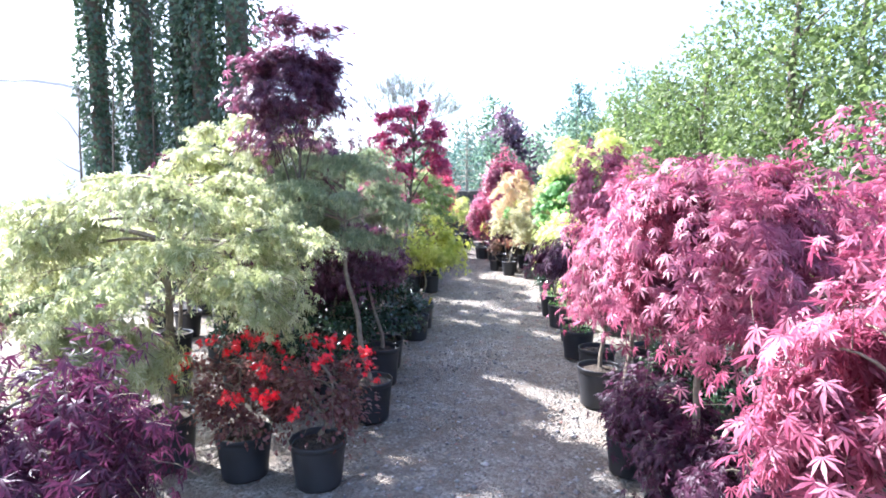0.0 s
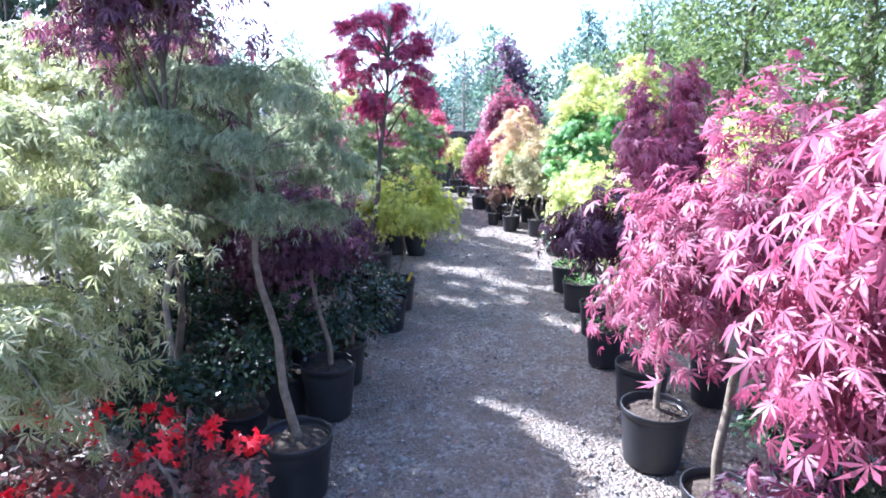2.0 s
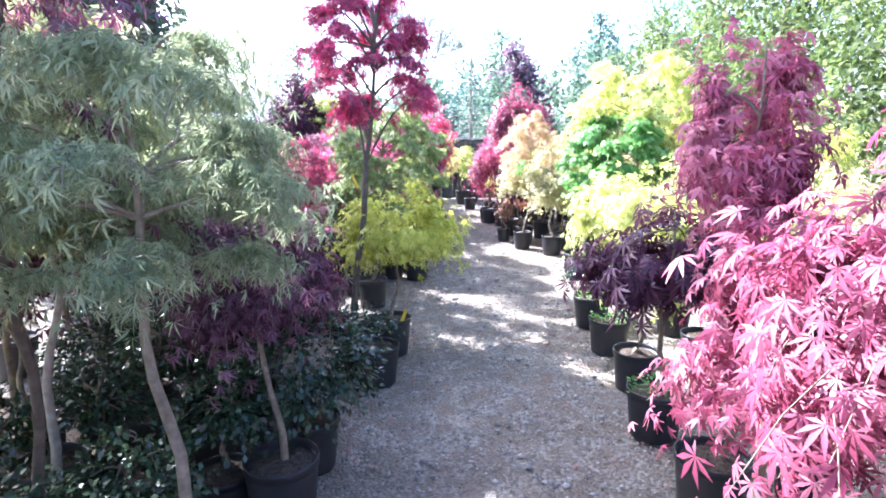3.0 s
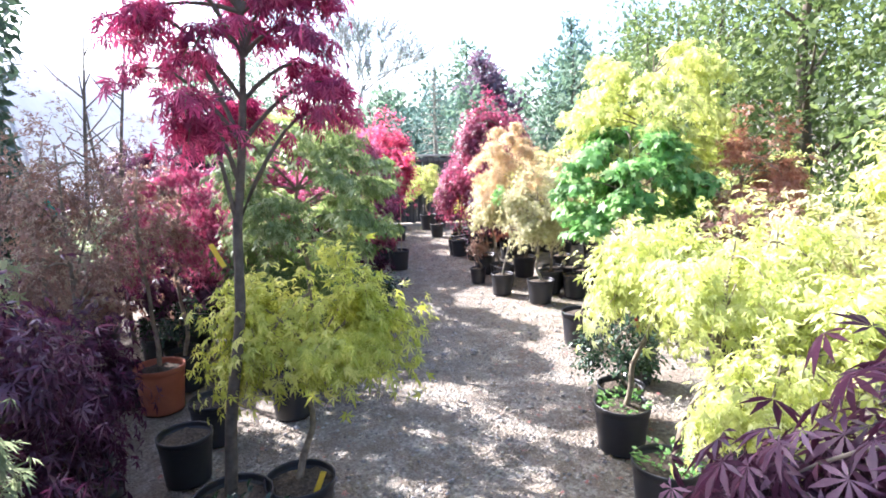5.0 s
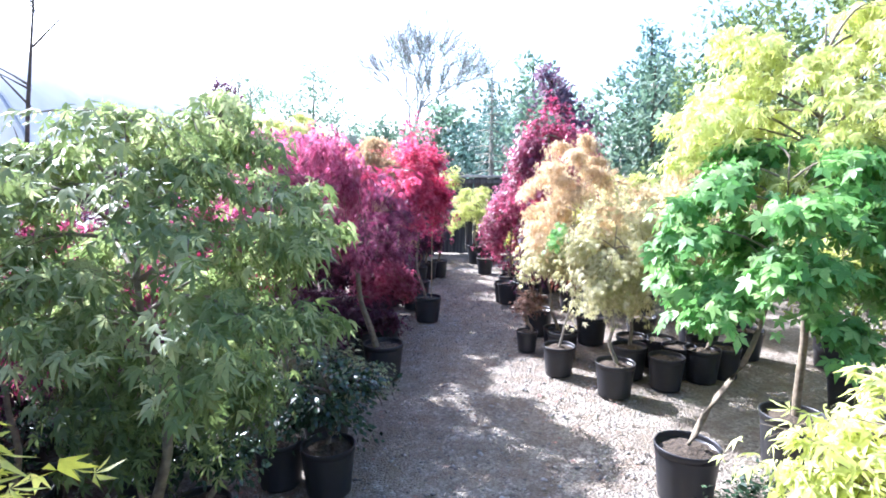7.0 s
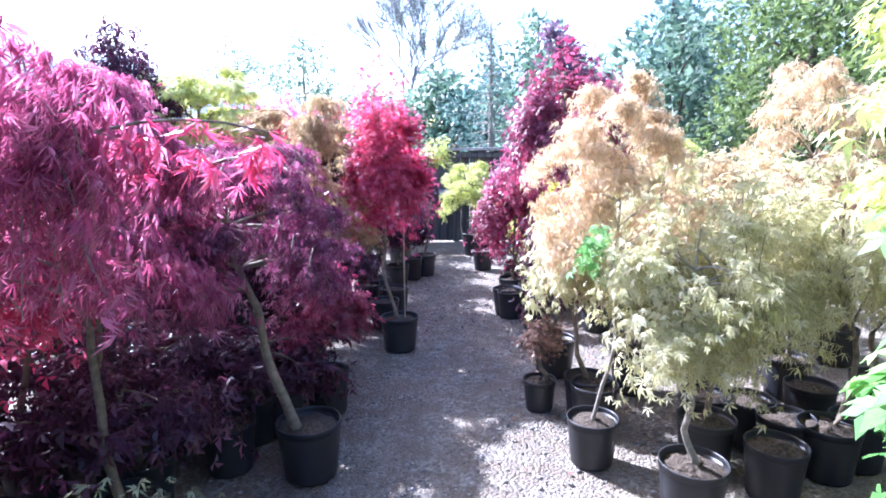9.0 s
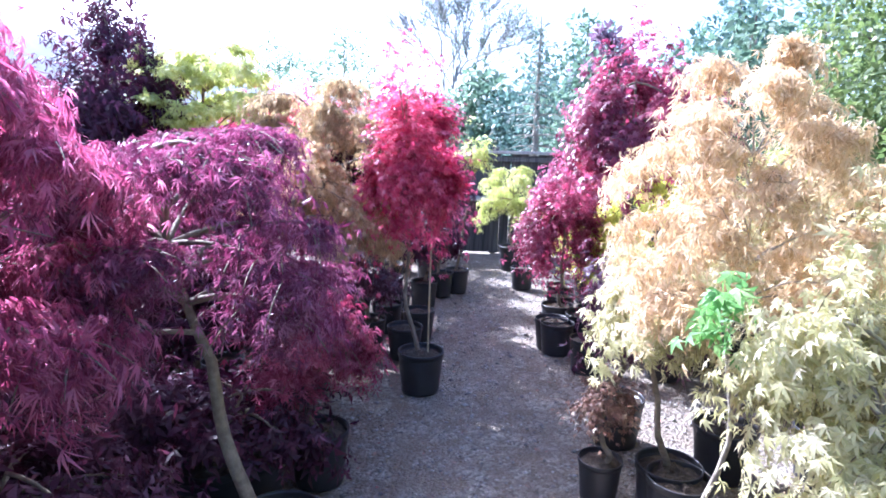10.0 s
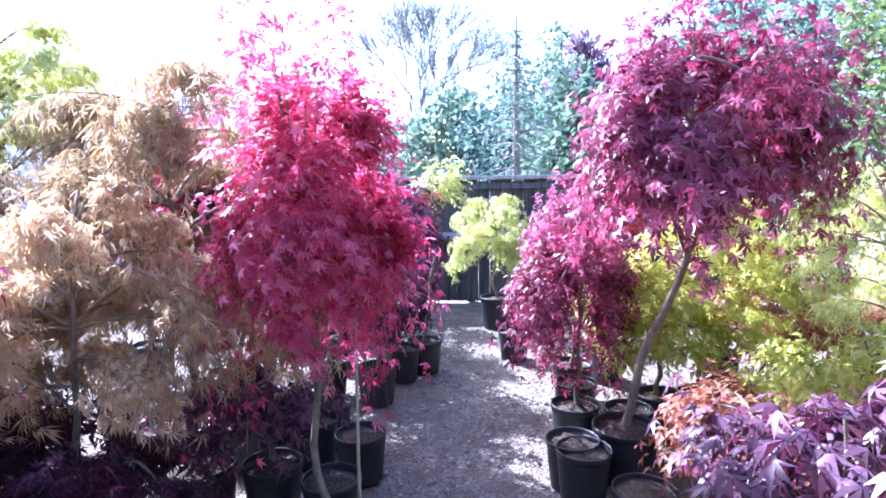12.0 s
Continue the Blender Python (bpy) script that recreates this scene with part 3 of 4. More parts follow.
def pebbles(n, seed):
    rng = np.random.default_rng(seed)
    octa = np.array([(1, 0, 0), (0, 1, 0), (-1, 0, 0), (0, -1, 0), (0, 0, 1), (0, 0, -1)], float)
    of = np.array([(0, 1, 4), (1, 2, 4), (2, 3, 4), (3, 0, 4), (1, 0, 5), (2, 1, 5), (3, 2, 5), (0, 3, 5)])
    c = np.stack((rng.uniform(-0.7, 1.7, n), rng.uniform(0.8, 16.5, n), np.full(n, -0.004)), -1)
    s = rng.gamma(3.0, 0.0022, (n, 1)) + 0.003
    v = c[:, None] + octa[None] * s[:, None] * np.array([1, 1, 0.6]) * rng.uniform(0.6, 1.3, (n, 6, 1))
    f = of[None] + (np.arange(n) * 6)[:, None, None]
    tagged(new("loose_gravel", mesh_of("loose_gravel", v.reshape(-1, 3), [f.reshape(-1, 3)], STONES)), "loose grey and buff gravel stones on the path", "gravel", kind="stuff")


pebbles(9000, 5)


def litter(n, seed):
    rng = np.random.default_rng(seed)
    x = np.where(rng.uniform(size=n) < 0.5, rng.normal(-0.55, 0.35, n), rng.normal(1.25, 0.35, n))
    pos = np.stack((x, rng.uniform(1.0, 16.0, n), np.full(n, 0.006)), -1)
    head = np.stack((rng.normal(size=n), rng.normal(size=n), rng.normal(size=n) * 0.15), -1)
    v, f = leaves(pos, head, np.array([[0, 0, 1.0]]) + rng.normal(size=(n, 3)) * 0.2, rng.uniform(0.012, 0.035, n), "five")
    tagged(new("fallen_leaves", mesh_of("fallen_leaves", v, [f], LITTER)), "dry fallen leaves scattered along the path edges", "leaf litter", kind="stuff")


litter(2200, 6)


# ---- fence at the end of the path ----
def fence():
    th = thing("fence", 0.2, 17.15, 0, "dark weathered timber board fence with ledges", "fence")
    rng = np.random.default_rng(8)
    boards = [from_bm("plank", box(-0.068, -0.011, 0.0, 0.068, 0.011, 1.47 + 0.02 * k, 0.003), PLANK) for k in range(3)]
    for i in range(54):
        b = part("plank", boards[i % 3], th, "", (-3.6 + i * 0.1375, rng.normal() * 0.003, 0.02))
        b.rotation_euler = (0, rng.normal() * 0.004, 0)
    for px in (-3.65, -1.85, -0.05, 1.75, 3.75):
        part("post", from_bm("post", box(-0.05, 0.014, 0, 0.05, 0.11, 1.62, 0.005), PLANK), th, "", (px, 0, 0))
    part("top_rail", from_bm("top_rail", box(-3.7, -0.08, 1.515, 3.8, 0.05, 1.56, 0.004), RAIL), th, "weathered capping rail, coloured pale for the sunlight on it")
    part("ledge", from_bm("ledge", box(-3.7, -0.26, 0.82, 0.55, -0.0145, 0.875, 0.004), RAIL), th, "weathered timber ledge, coloured pale for the sunlight on it")
    part("lower_rail", from_bm("lower_rail", box(-3.7, -0.06, 1.40, 3.8, -0.0145, 1.47, 0.004), PLANK), th)


fence()


# ---- background ----
def leaf_cloud(rng, blobs, n, size, shape="oval", hang=0.2):
    """Leaves on the shells of several uneven blobs: (centre, radius) pairs."""
    w = np.array([b[1][0] * b[1][2] for b in blobs])
    ps, outs = [], []
    for (c, r), k in zip(blobs, (n * w / w.sum()).astype(int)):
        u = unit(rng.normal(size=(k, 3)))
        rr = lump(u, rng, 0.22, 3.4) * (0.62 + 0.42 * np.sqrt(rng.uniform(size=k)))
        clump = np.cos(u @ (rng.normal(size=(3, 3)) * 9)).sum(axis=1) / 3
        keep = rng.uniform(-1.1, 0.8, k) < clump + 0.45
        ps.append((np.array(c) + np.array(r) * u * rr[:, None])[keep])
        outs.append(u[keep])
    pos, out = np.concatenate(ps), np.concatenate(outs)
    heading = out * 0.6 + rng.normal(size=pos.shape) * 0.7 - np.array([[0, 0, hang]])
    normal = out * 0.7 + np.array([[0, 0, 0.6]]) + rng.normal(size=pos.shape) * 0.4
    return leaves(pos, heading, normal, size * rng.uniform(0.6, 1.3, len(pos)), shape)


def far_tree(x, y, label, colour, height, spread, n, size, name="tree", seed=0, trunk_r=0.12, low=0.12, shape="oval", bark=None):
    """A tree grown in the ground: trunk, limbs and an uneven crown of many clumps."""
    rng = np.random.default_rng(300 + seed)
    th = thing(name, x, y, 0, label, "tree")
    wood = [tube(np.array([[0, 0, -0.05], [0.05, 0, height * 0.3], [-0.05, 0.05, height * 0.6], [0, 0, height * 0.93]]), [trunk_r * 1.3, trunk_r, trunk_r * 0.6, 0.02], 8)]
    blobs = []
    k = 13
    for i in range(k):
        a, h = i * 2.4 + rng.uniform(-0.3, 0.3), low + (0.96 - low) * (i + 0.5) / k
        env = math.sin(math.pi * min(1.0, 0.22 + 0.78 * (h - low) / (1 - low))) ** 0.7
        d = spread * env * rng.uniform(0.35, 0.75)
        c = np.array([math.cos(a) * d, math.sin(a) * d, h * height])
        s = np.array([0, 0, max(0.1, h * height - d * 0.8)])
        v, f = tube(bezier(s, (s + c) / 2 + np.array([0, 0, 0.1 * d]), c, np.linspace(0, 1, 5)[:, None]), np.linspace(trunk_r * 0.4, 0.012, 5), 5)
        part("limb", mesh_of("limb", v, [f], bark or BARK_DARK, True), th)
        r = spread * env * rng.uniform(0.38, 0.6) + 0.12
        blobs.append((c, (r, r, r * rng.uniform(0.65, 0.95))))
    wv, wf = joined(wood)
    part("trunk", mesh_of("trunk", wv, [wf], bark or BARK_DARK, True), th)
    v, f = leaf_cloud(rng, blobs, n, size, shape)
    part("crown", mesh_of("crown", v, [f], LEAF[colour]), th)
    return th


def conifer(x, y, label, height, spread, colour, seed, tiers=26, n=9000, size=0.12, bark=None):
    rng = np.random.default_rng(400 + seed)
    th = thing("conifer", x, y, 0, label, "tree")
    wood = [tube(np.array([[0, 0, -0.05], [0, 0, height * 0.5], [0, 0, height]]), [0.09, 0.055, 0.01], 7)]
    ps, hs = [], []
    for i in range(tiers):
        h = 0.08 + 0.9 * i / tiers
        for j in range(6):
            a = j * 1.047 + i * 0.7 + rng.uniform(-0.3, 0.3)
            d = spread * (1 - h) ** 0.8 * rng.uniform(0.6, 1.1)
            s = np.array([0, 0, h * height])
            e = s + np.array([math.cos(a) * d, math.sin(a) * d, -0.18 * d + rng.normal() * 0.04])
            wood.append(tube(np.array([s, (s + e) / 2 + np.array([0, 0, 0.05 * d]), e]), [0.014, 0.01, 0.004], 4))
            k = max(4, int(n / (tiers * 6) * (0.4 + 1.2 * (1 - h))))
            t = rng.uniform(0.15, 1.0, (k, 1))
            ps.append(s + (e - s) * t + rng.normal(size=(k, 3)) * 0.045 * spread)
            hs.append(np.repeat((e - s)[None], k, 0) / max(d, 0.05))
    pos, head = np.concatenate(ps), np.concatenate(hs)
    part("trunk", mesh_of("trunk", wood[0][0], [wood[0][1]], bark or BARK_DARK, True), th)
    wv, wf = joined(wood[1:])
    tagged(part("branch_growth", mesh_of("branch_growth", wv, [wf], bark or BARK_DARK, True), th), kind="stuff")
    v, f = leaves(pos, head + rng.normal(size=pos.shape) * 0.5 - np.array([[0, 0, 0.3]]), np.array([[0, 0, 1.0]]) + rng.normal(size=pos.shape) * 0.5, size * rng.uniform(0.6, 1.3, len(pos)), "needle")
    part("crown", mesh_of("crown", v, [f], LEAF[colour]), th)


def bare_tree(x, y, label, height, spread, seed, levels=4):
    """Leafless tree: limbs that fork again and again."""
    rng = np.random.default_rng(500 + seed)
    th = thing("bare_tree", x, y, 0, label, "tree")
    wood = []

    def limb(p, d, length, r, level):
        q = p + d * length
        m = (p + q) / 2 + rng.normal(size=3) * length * 0.06
        wood.append(tube(bezier(p, m, q, np.linspace(0, 1, 4)[:, None]), np.linspace(r, r * 0.6, 4), 5 if level > 2 else 3))
        if level == 0:
            return
        for _ in range(4):
            e = unit(d + rng.normal(size=3) * 0.42 * spread + np.array([0, 0, 0.15]))
            limb(p + (q - p) * rng.uniform(0.55, 1.0), e, length * rng.uniform(0.58, 0.82), max(0.013, r * 0.5), level - 1)

    limb(np.array([0, 0, -0.05]), np.array([0, 0, 1.0]), height * 0.33, height * 0.012, levels)
    part("trunk", mesh_of("trunk", wood[0][0], [wood[0][1]], BARK_ASH, True), th)
    wv, wf = joined(wood[1:])
    tagged(part("twig_growth", mesh_of("twig_growth", wv, [wf], BARK_ASH, True), th), kind="stuff")
    n = 500 * levels
    tips = wv[rng.integers(len(wv) // 3, len(wv), n)] + rng.normal(size=(n, 3)) * 0.12
    v, f = leaves(tips, rng.normal(size=(n, 3)), rng.normal(size=(n, 3)) + np.array([[0, 0, 0.6]]), rng.uniform(0.05, 0.11, n), "oval")
    tagged(part("bud_growth", mesh_of("bud_growth", v, [f], LEAF["wood"]), th, "thin haze of opening buds"), kind="stuff")


def ivy_trunk(x, y, r, height, seed, lean=0.0):
    rng = np.random.default_rng(600 + seed)
    th = thing("ivy_clad_tree", x, y, 0, "tall straight trunk thickly clad in dark green ivy", "tree", "ivy-clad trunks")
    z = np.linspace(-0.05, height, 14)
    path = np.stack((lean * z + 0.03 * np.sin(z), 0.03 * np.cos(z * 1.3), z), -1)
    v, f = tube(path, np.linspace(r * 0.62, r * 0.4, 14), 10)
    part("trunk", mesh_of("trunk", v, [f], BARK_DARK, True), th)
    n = 9500
    h, a = rng.uniform(0.1, height, n), rng.uniform(0, 6.283, n)
    rr = r * (0.62 + 0.45 * np.sqrt(rng.uniform(size=n))) * (1 + 0.25 * np.sin(h * 2.1 + a * 2) + 0.15 * np.sin(h * 5 + seed))
    out = np.stack((np.cos(a), np.sin(a), np.zeros(n)), -1)
    pos = out * rr[:, None] + np.stack((lean * h, np.zeros(n), h), -1)
    v, f = leaves(pos, out * 0.5 + rng.normal(size=(n, 3)) * 0.5 - np.array([[0, 0, 0.6]]), out + rng.normal(size=(n, 3)) * 0.4, rng.uniform(0.06, 0.11, n), "oval")
    part("ivy", mesh_of("ivy", v, [f], LEAF["ivy"]), th, "dark glossy ivy leaves")


def sapling(x, y, height, lean, seed):
    rng = np.random.default_rng(700 + seed)
    th = thing("bare_sapling", x, y, 0, "thin leafless brown sapling beside the ivy trunks", "tree", "bare saplings")
    p = np.array([[0, 0, -0.03], [lean * 0.3, 0.02, height * 0.35], [lean * 0.7, -0.02, height * 0.7], [lean, 0, height]])
    wood = [tube(p, [0.022, 0.018, 0.012, 0.004], 6)]
    for i in range(14):
        t = rng.uniform(0.2, 0.95)
        s = p[0] + (p[3] - p[0]) * t
        a = rng.uniform(0, 6.28)
        e = s + np.array([math.cos(a), math.sin(a), rng.uniform(0.5, 1.4)]) * rng.uniform(0.15, 0.4)
        wood.append(tube(np.array([s, (s + e) / 2 + rng.normal(size=3) * 0.02, e]), [0.008, 0.005, 0.002], 4))
    v, f = joined(wood)
    part("trunk", mesh_of("trunk", v, [f], BARK_DARK, True), th)


def polytunnel(x, y0, y1, r, wall):
    th = thing("polytunnel", x, (y0 + y1) / 2, 0, "white polythene growing tunnel on steel hoops", "greenhouse")
    prof = [(-r, 0.0), (-r, wall)] + [(-r * math.cos(a), wall + r * 0.72 * math.sin(a)) for a in np.linspace(0.12, math.pi - 0.12, 16)] + [(r, wall), (r, 0.0)]
    prof = np.array(prof)
    ys = np.linspace(y0, y1, 40) - (y0 + y1) / 2
    sag = 1 - 0.012 * np.abs(np.sin(np.arange(40) * math.pi / 3))
    v = np.array([[px * s, yy, pz * s] for yy, s in zip(ys, sag) for px, pz in prof])
    w = len(prof)
    i, j = np.meshgrid(np.arange(39), np.arange(w - 1), indexing="ij")
    f = np.stack((i * w + j, i * w + j + 1, (i + 1) * w + j + 1, (i + 1) * w + j), -1).reshape(-1, 4)
    part("cover", mesh_of("cover", v, [f], FILM, True), th)
    for e, nm in ((0, "end_wall"), (39, "end_wall")):
        part(nm, mesh_of(nm, v[e * w:(e + 1) * w], [np.arange(w)[None]], FILM), th)
    for yy in ys[::6]:
        pts = np.array([[px * 0.985, yy, pz * 0.985] for px, pz in prof])
        hv, hf = tube(pts, np.full(len(pts), 0.03), 6)
        part("hoop", mesh_of("hoop", hv, [hf], STEEL, True), th, "galvanised hoop")


for i, (x, y, r, lean) in enumerate([(-3.9, 8.75, 0.30, 0.0), (-2.95, 8.4, 0.30, 0.0), (-3.55, 8.6, 0.33, 0.01), (-4.7, 9.2, 0.28, -0.01), (-5.45, 9.2, 0.24, 0.0)]):
    ivy_trunk(x, y, r, 9.0, i, lean)
for i, (x, y, h, l) in enumerate([(-4.7, 8.0, 3.6, 0.2), (-5.3, 8.3, 3.2, 0.1), (-2.45, 8.7, 2.6, 0.25), (-2.3, 9.1, 2.3, -0.2), (-2.6, 9.4, 2.9, 0.4), (-4.55, 8.9, 4.4, 0.15)]):
    sapling(x, y, h, l, i)
polytunnel(-11.0, 15.0, 38.0, 4.2, 1.4)

# tall evergreens along the right-hand side
for i, (x, y, h, s) in enumerate([(5.6, 6.2, 5.8, 1.7), (5.2, 8.6, 5.2, 1.6), (5.0, 11.0, 4.6, 1.5), (5.1, 13.2, 4.4, 1.5), (4.9, 15.6, 4.2, 1.4), (7.2, 10.0, 6.5, 2.2), (7.0, 14.0, 6.0, 2.2)]):
    far_tree(x, y, "tall dense evergreen with small green leaves", "hedge", h, s, 13500, 0.094, "evergreen_tree", i, 0.1, 0.04)
# woods beyond the fence; aerial haze is put into their leaf colours
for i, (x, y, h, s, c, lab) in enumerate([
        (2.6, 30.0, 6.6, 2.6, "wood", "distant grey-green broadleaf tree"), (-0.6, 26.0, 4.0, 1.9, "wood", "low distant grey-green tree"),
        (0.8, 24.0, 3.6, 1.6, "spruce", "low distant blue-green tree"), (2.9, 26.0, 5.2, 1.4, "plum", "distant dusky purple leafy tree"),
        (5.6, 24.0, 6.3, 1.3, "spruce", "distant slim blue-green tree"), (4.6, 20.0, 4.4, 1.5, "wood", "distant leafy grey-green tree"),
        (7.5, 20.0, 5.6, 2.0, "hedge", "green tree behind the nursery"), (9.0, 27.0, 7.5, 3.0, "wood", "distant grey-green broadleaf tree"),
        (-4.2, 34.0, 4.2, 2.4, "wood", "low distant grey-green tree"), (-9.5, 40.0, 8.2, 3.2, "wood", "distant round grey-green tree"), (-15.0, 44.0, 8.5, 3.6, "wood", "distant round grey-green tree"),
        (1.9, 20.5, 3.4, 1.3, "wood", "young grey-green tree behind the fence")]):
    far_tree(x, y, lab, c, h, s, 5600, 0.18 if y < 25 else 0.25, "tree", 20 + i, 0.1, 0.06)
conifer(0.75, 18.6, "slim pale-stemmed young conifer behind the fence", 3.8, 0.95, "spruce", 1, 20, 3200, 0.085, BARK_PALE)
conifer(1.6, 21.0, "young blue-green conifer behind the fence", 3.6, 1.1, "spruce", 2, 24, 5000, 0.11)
bare_tree(-2.4, 30.0, "pale leafless tree with a fan of fine twigs", 9.8, 0.8, 1, 5)
bare_tree(-5.6, 30.0, "thin pale leafless tree", 4.6, 0.7, 2, 3)
bare_tree(-3.6, 24.0, "thin pale leafless tree", 3.9, 0.6, 3, 3)

# ---- plants on the left of the path ----
DARKP, PALEG, LIMEG = "dark purple lace-leaved maple in a black pot", "pale green lace-leaved weeping maple in a black pot", "yellow-green bushy maple in a black pot"
plant(-1.22, 1.5, DARKP, "dusk", "lace", (-1.18, 1.5, 0.76), (0.47, 0.42, 0.44), 0.046, 520, 9)
plant(-1.55, 3.05, PALEG, "pale", "cascade", (-1.50, 3.05, 1.20), (0.92, 0.78, 0.56), 0.042, 1500, 10, (0.17, 0.30), thick=0.02, shape="lace")
plant(-1.45, 4.45, "tall pale green tiered maple in a black pot", "pale", "tier", (-1.5, 4.4, 1.62), (0.66, 0.55, 0.66), 0.05, 640, 8, thick=0.014, shape="palm")
plant(-0.5, 3.72, "grey-green weeping maple on a leaning trunk", "sage", "cascade", (-0.72, 3.9, 1.45), (0.57, 0.52, 0.48), 0.038, 1050, 10, (0.155, 0.27), thick=0.014)
plant(-1.05, 3.85, "tall dark purple maple on a straight dark trunk", "purple", "layer", (-1.0, 3.75, 2.12), (0.42, 0.40, 0.80), 0.0488, 620, 8, (0.15, 0.26), thick=0.012, shape="seven", bark=BARK_DARK)
plant(-0.5, 4.42, "dark purple bushy maple in a black pot", "purple", "lace", (-0.66, 4.62, 1.0), (0.42, 0.40, 0.42), 0.045, 460, 8, (0.15, 0.30))
plant(-1.24, 4.2, "grey-green maple on a pale upright trunk", "sage", "cascade", (-1.2, 4.3, 1.48), (0.58, 0.52, 0.50), 0.040, 780, 9, thick=0.013, bark=BARK_PALE)
plant(-0.5, 4.85, "spreading dark glossy-leaved shrub in a black pot", "gloss", "shrub", (-0.54, 4.85, 0.50), (0.44, 0.40, 0.40), 0.034, 480, 10, (0.15, 0.25), "potted_shrub", "potted shrub", "shrubs in pots")
plant(-1.0, 5.0, "green lace-leaved maple in a black pot", "sage", "cascade", (-0.98, 5.0, 1.2), (0.48, 0.45, 0.50), 0.042, 620, 9)
# the next two tall maples are added to cast shade on the path
plant(-1.55, 5.95, "tall pale green tiered maple in a black pot", "pale", "tier", (-1.55, 5.95, 1.3), (0.42, 0.42, 0.50), 0.048, 420, 8, thick=0.014)
plant(-1.45, 5.2, "tall grey-green weeping maple in a black pot, added for path shade", "sage", "cascade", (-1.45, 5.2, 1.45), (0.55, 0.5, 0.5), 0.042, 700, 9, thick=0.015)
plant(-1.75, 4.75, DARKP, "purple", "lace", (-1.9, 4.9, 1.0), (0.4, 0.4, 0.4), 0.06, 160, 7)
plant(-1.0, 5.6, "purple-red maple in a black pot", "purple", "lace", (-0.95, 5.6, 1.0), (0.3, 0.3, 0.35), 0.055, 180, 7)

plant(-0.26, 6.32, LIMEG, "chartreuse", "palm", (-0.19, 6.45, 0.87), (0.48, 0.42, 0.36), 0.0467, 520, 9, (0.15, 0.27), tag=TAG_YELLOW)
plant(-0.3, 5.8, "low dark glossy-leaved shrub in a black pot", "gloss", "shrub", (-0.38, 5.8, 0.36), (0.24, 0.24, 0.16), 0.03, 120, 8, (0.15, 0.25), "potted_shrub", "potted shrub", "shrubs in pots")
plant(-0.5, 6.2, "tall purple-red tiered maple on a dark trunk", "scarlet", "tier", (-0.38, 6.24, 2.04), (0.47, 0.38, 0.55), 0.047, 340, 8, (0.16, 0.28), thick=0.018, shape="seven", bark=BARK_DARK, strip=(0.02, -0.05, 1.3, TAG_YELLOW))
plant(-1.5, 6.95, "twiggy bronze shrub with small leaves in a black pot", "bronze", "upright", (-1.45, 6.95, 1.22), (0.34, 0.34, 0.72), 0.03, 300, 7, (0.13, 0.24), "potted_shrub", "potted shrub", "shrubs in pots")
plant(-1.75, 7.2, "twiggy bronze shrub with small leaves in a black pot", "bronze", "upright", (-1.75, 7.2, 1.25), (0.36, 0.35, 0.76), 0.03, 300, 7, (0.13, 0.24), "potted_shrub", "potted shrub", "shrubs in pots", strip=(0.12, -0.12, 1.42, TAG_GREEN, 0.012, 0.11))
plant(-1.42, 7.65, "twiggy bronze shrub in a terracotta-coloured pot", "bronze", "upright", (-1.42, 7.65, 1.15), (0.36, 0.34, 0.66), 0.03, 300, 7, (0.155, 0.30), "potted_shrub", "potted shrub", "shrubs in pots", red=True)
plant(-0.88, 5.15, DARKP, "dusk", "lace", (-0.88, 5.2, 0.72), (0.42, 0.38, 0.40), 0.05, 420, 8)
plant(-0.55, 7.5, "pale variegated green tiered maple in a black pot", "fern", "tier", (-0.34, 7.45, 1.42), (0.60, 0.50, 0.50), 0.05, 620, 8, thick=0.014, shape="palm")
plant(-0.75, 7.9, "green bushy maple in a black pot", "hedge", "palm", (-0.6, 7.75, 0.9), (0.46, 0.42, 0.46), 0.0488, 390, 8)
plant(-0.2, 8.55, "low dark green shrub in a black pot", "gloss", "shrub", (-0.22, 8.55, 0.5), (0.34, 0.3, 0.24), 0.035, 240, 10, (0.14, 0.25), "potted_shrub", "potted shrub", "shrubs in pots")
plant(-0.32, 8.95, "low olive-green maple in a black pot", "sage", "palm", (-0.36, 8.95, 0.46), (0.40, 0.32, 0.22), 0.035, 300, 8, (0.14, 0.25))
plant(-0.2, 10.18, "dark red weeping maple on a stout brown trunk", "wine", "cascade", (-0.42, 10.1, 1.24), (0.60, 0.56, 0.44), 0.037, 1400, 10, (0.16, 0.28), thick=0.018, bark=BARK, shape="fine")
plant(-0.75, 9.55, "red weeping maple in a black pot", "rose", "cascade", (-0.80, 9.45, 1.42), (0.68, 0.54, 0.52), 0.039, 1400, 10, thick=0.014, shape="thread")
plant(-1.6, 10.4, "purple-red weeping maple in a black pot", "wine", "cascade", (-1.5, 10.4, 1.25), (0.70, 0.60, 0.48), 0.045, 900, 9, thick=0.018)
plant(-1.4, 8.0, "dark red lace-leaved maple in a black pot", "magenta", "cascade", (-1.4, 8.0, 1.12), (0.45, 0.42, 0.5), 0.045, 480, 8)
plant(-1.1, 11.2, "tall dark red weeping maple in a black pot", "wine", "cascade", (-1.15, 11.2, 1.25), (0.52, 0.48, 0.48), 0.045, 700, 9, thick=0.016)
plant(-1.15, 13.75, "tall dense crimson maple in a black pot", "crimson", "upright", (-1.15, 13.75, 1.45), (0.60, 0.50, 0.72), 0.055, 620, 8, thick=0.015, shape="five")
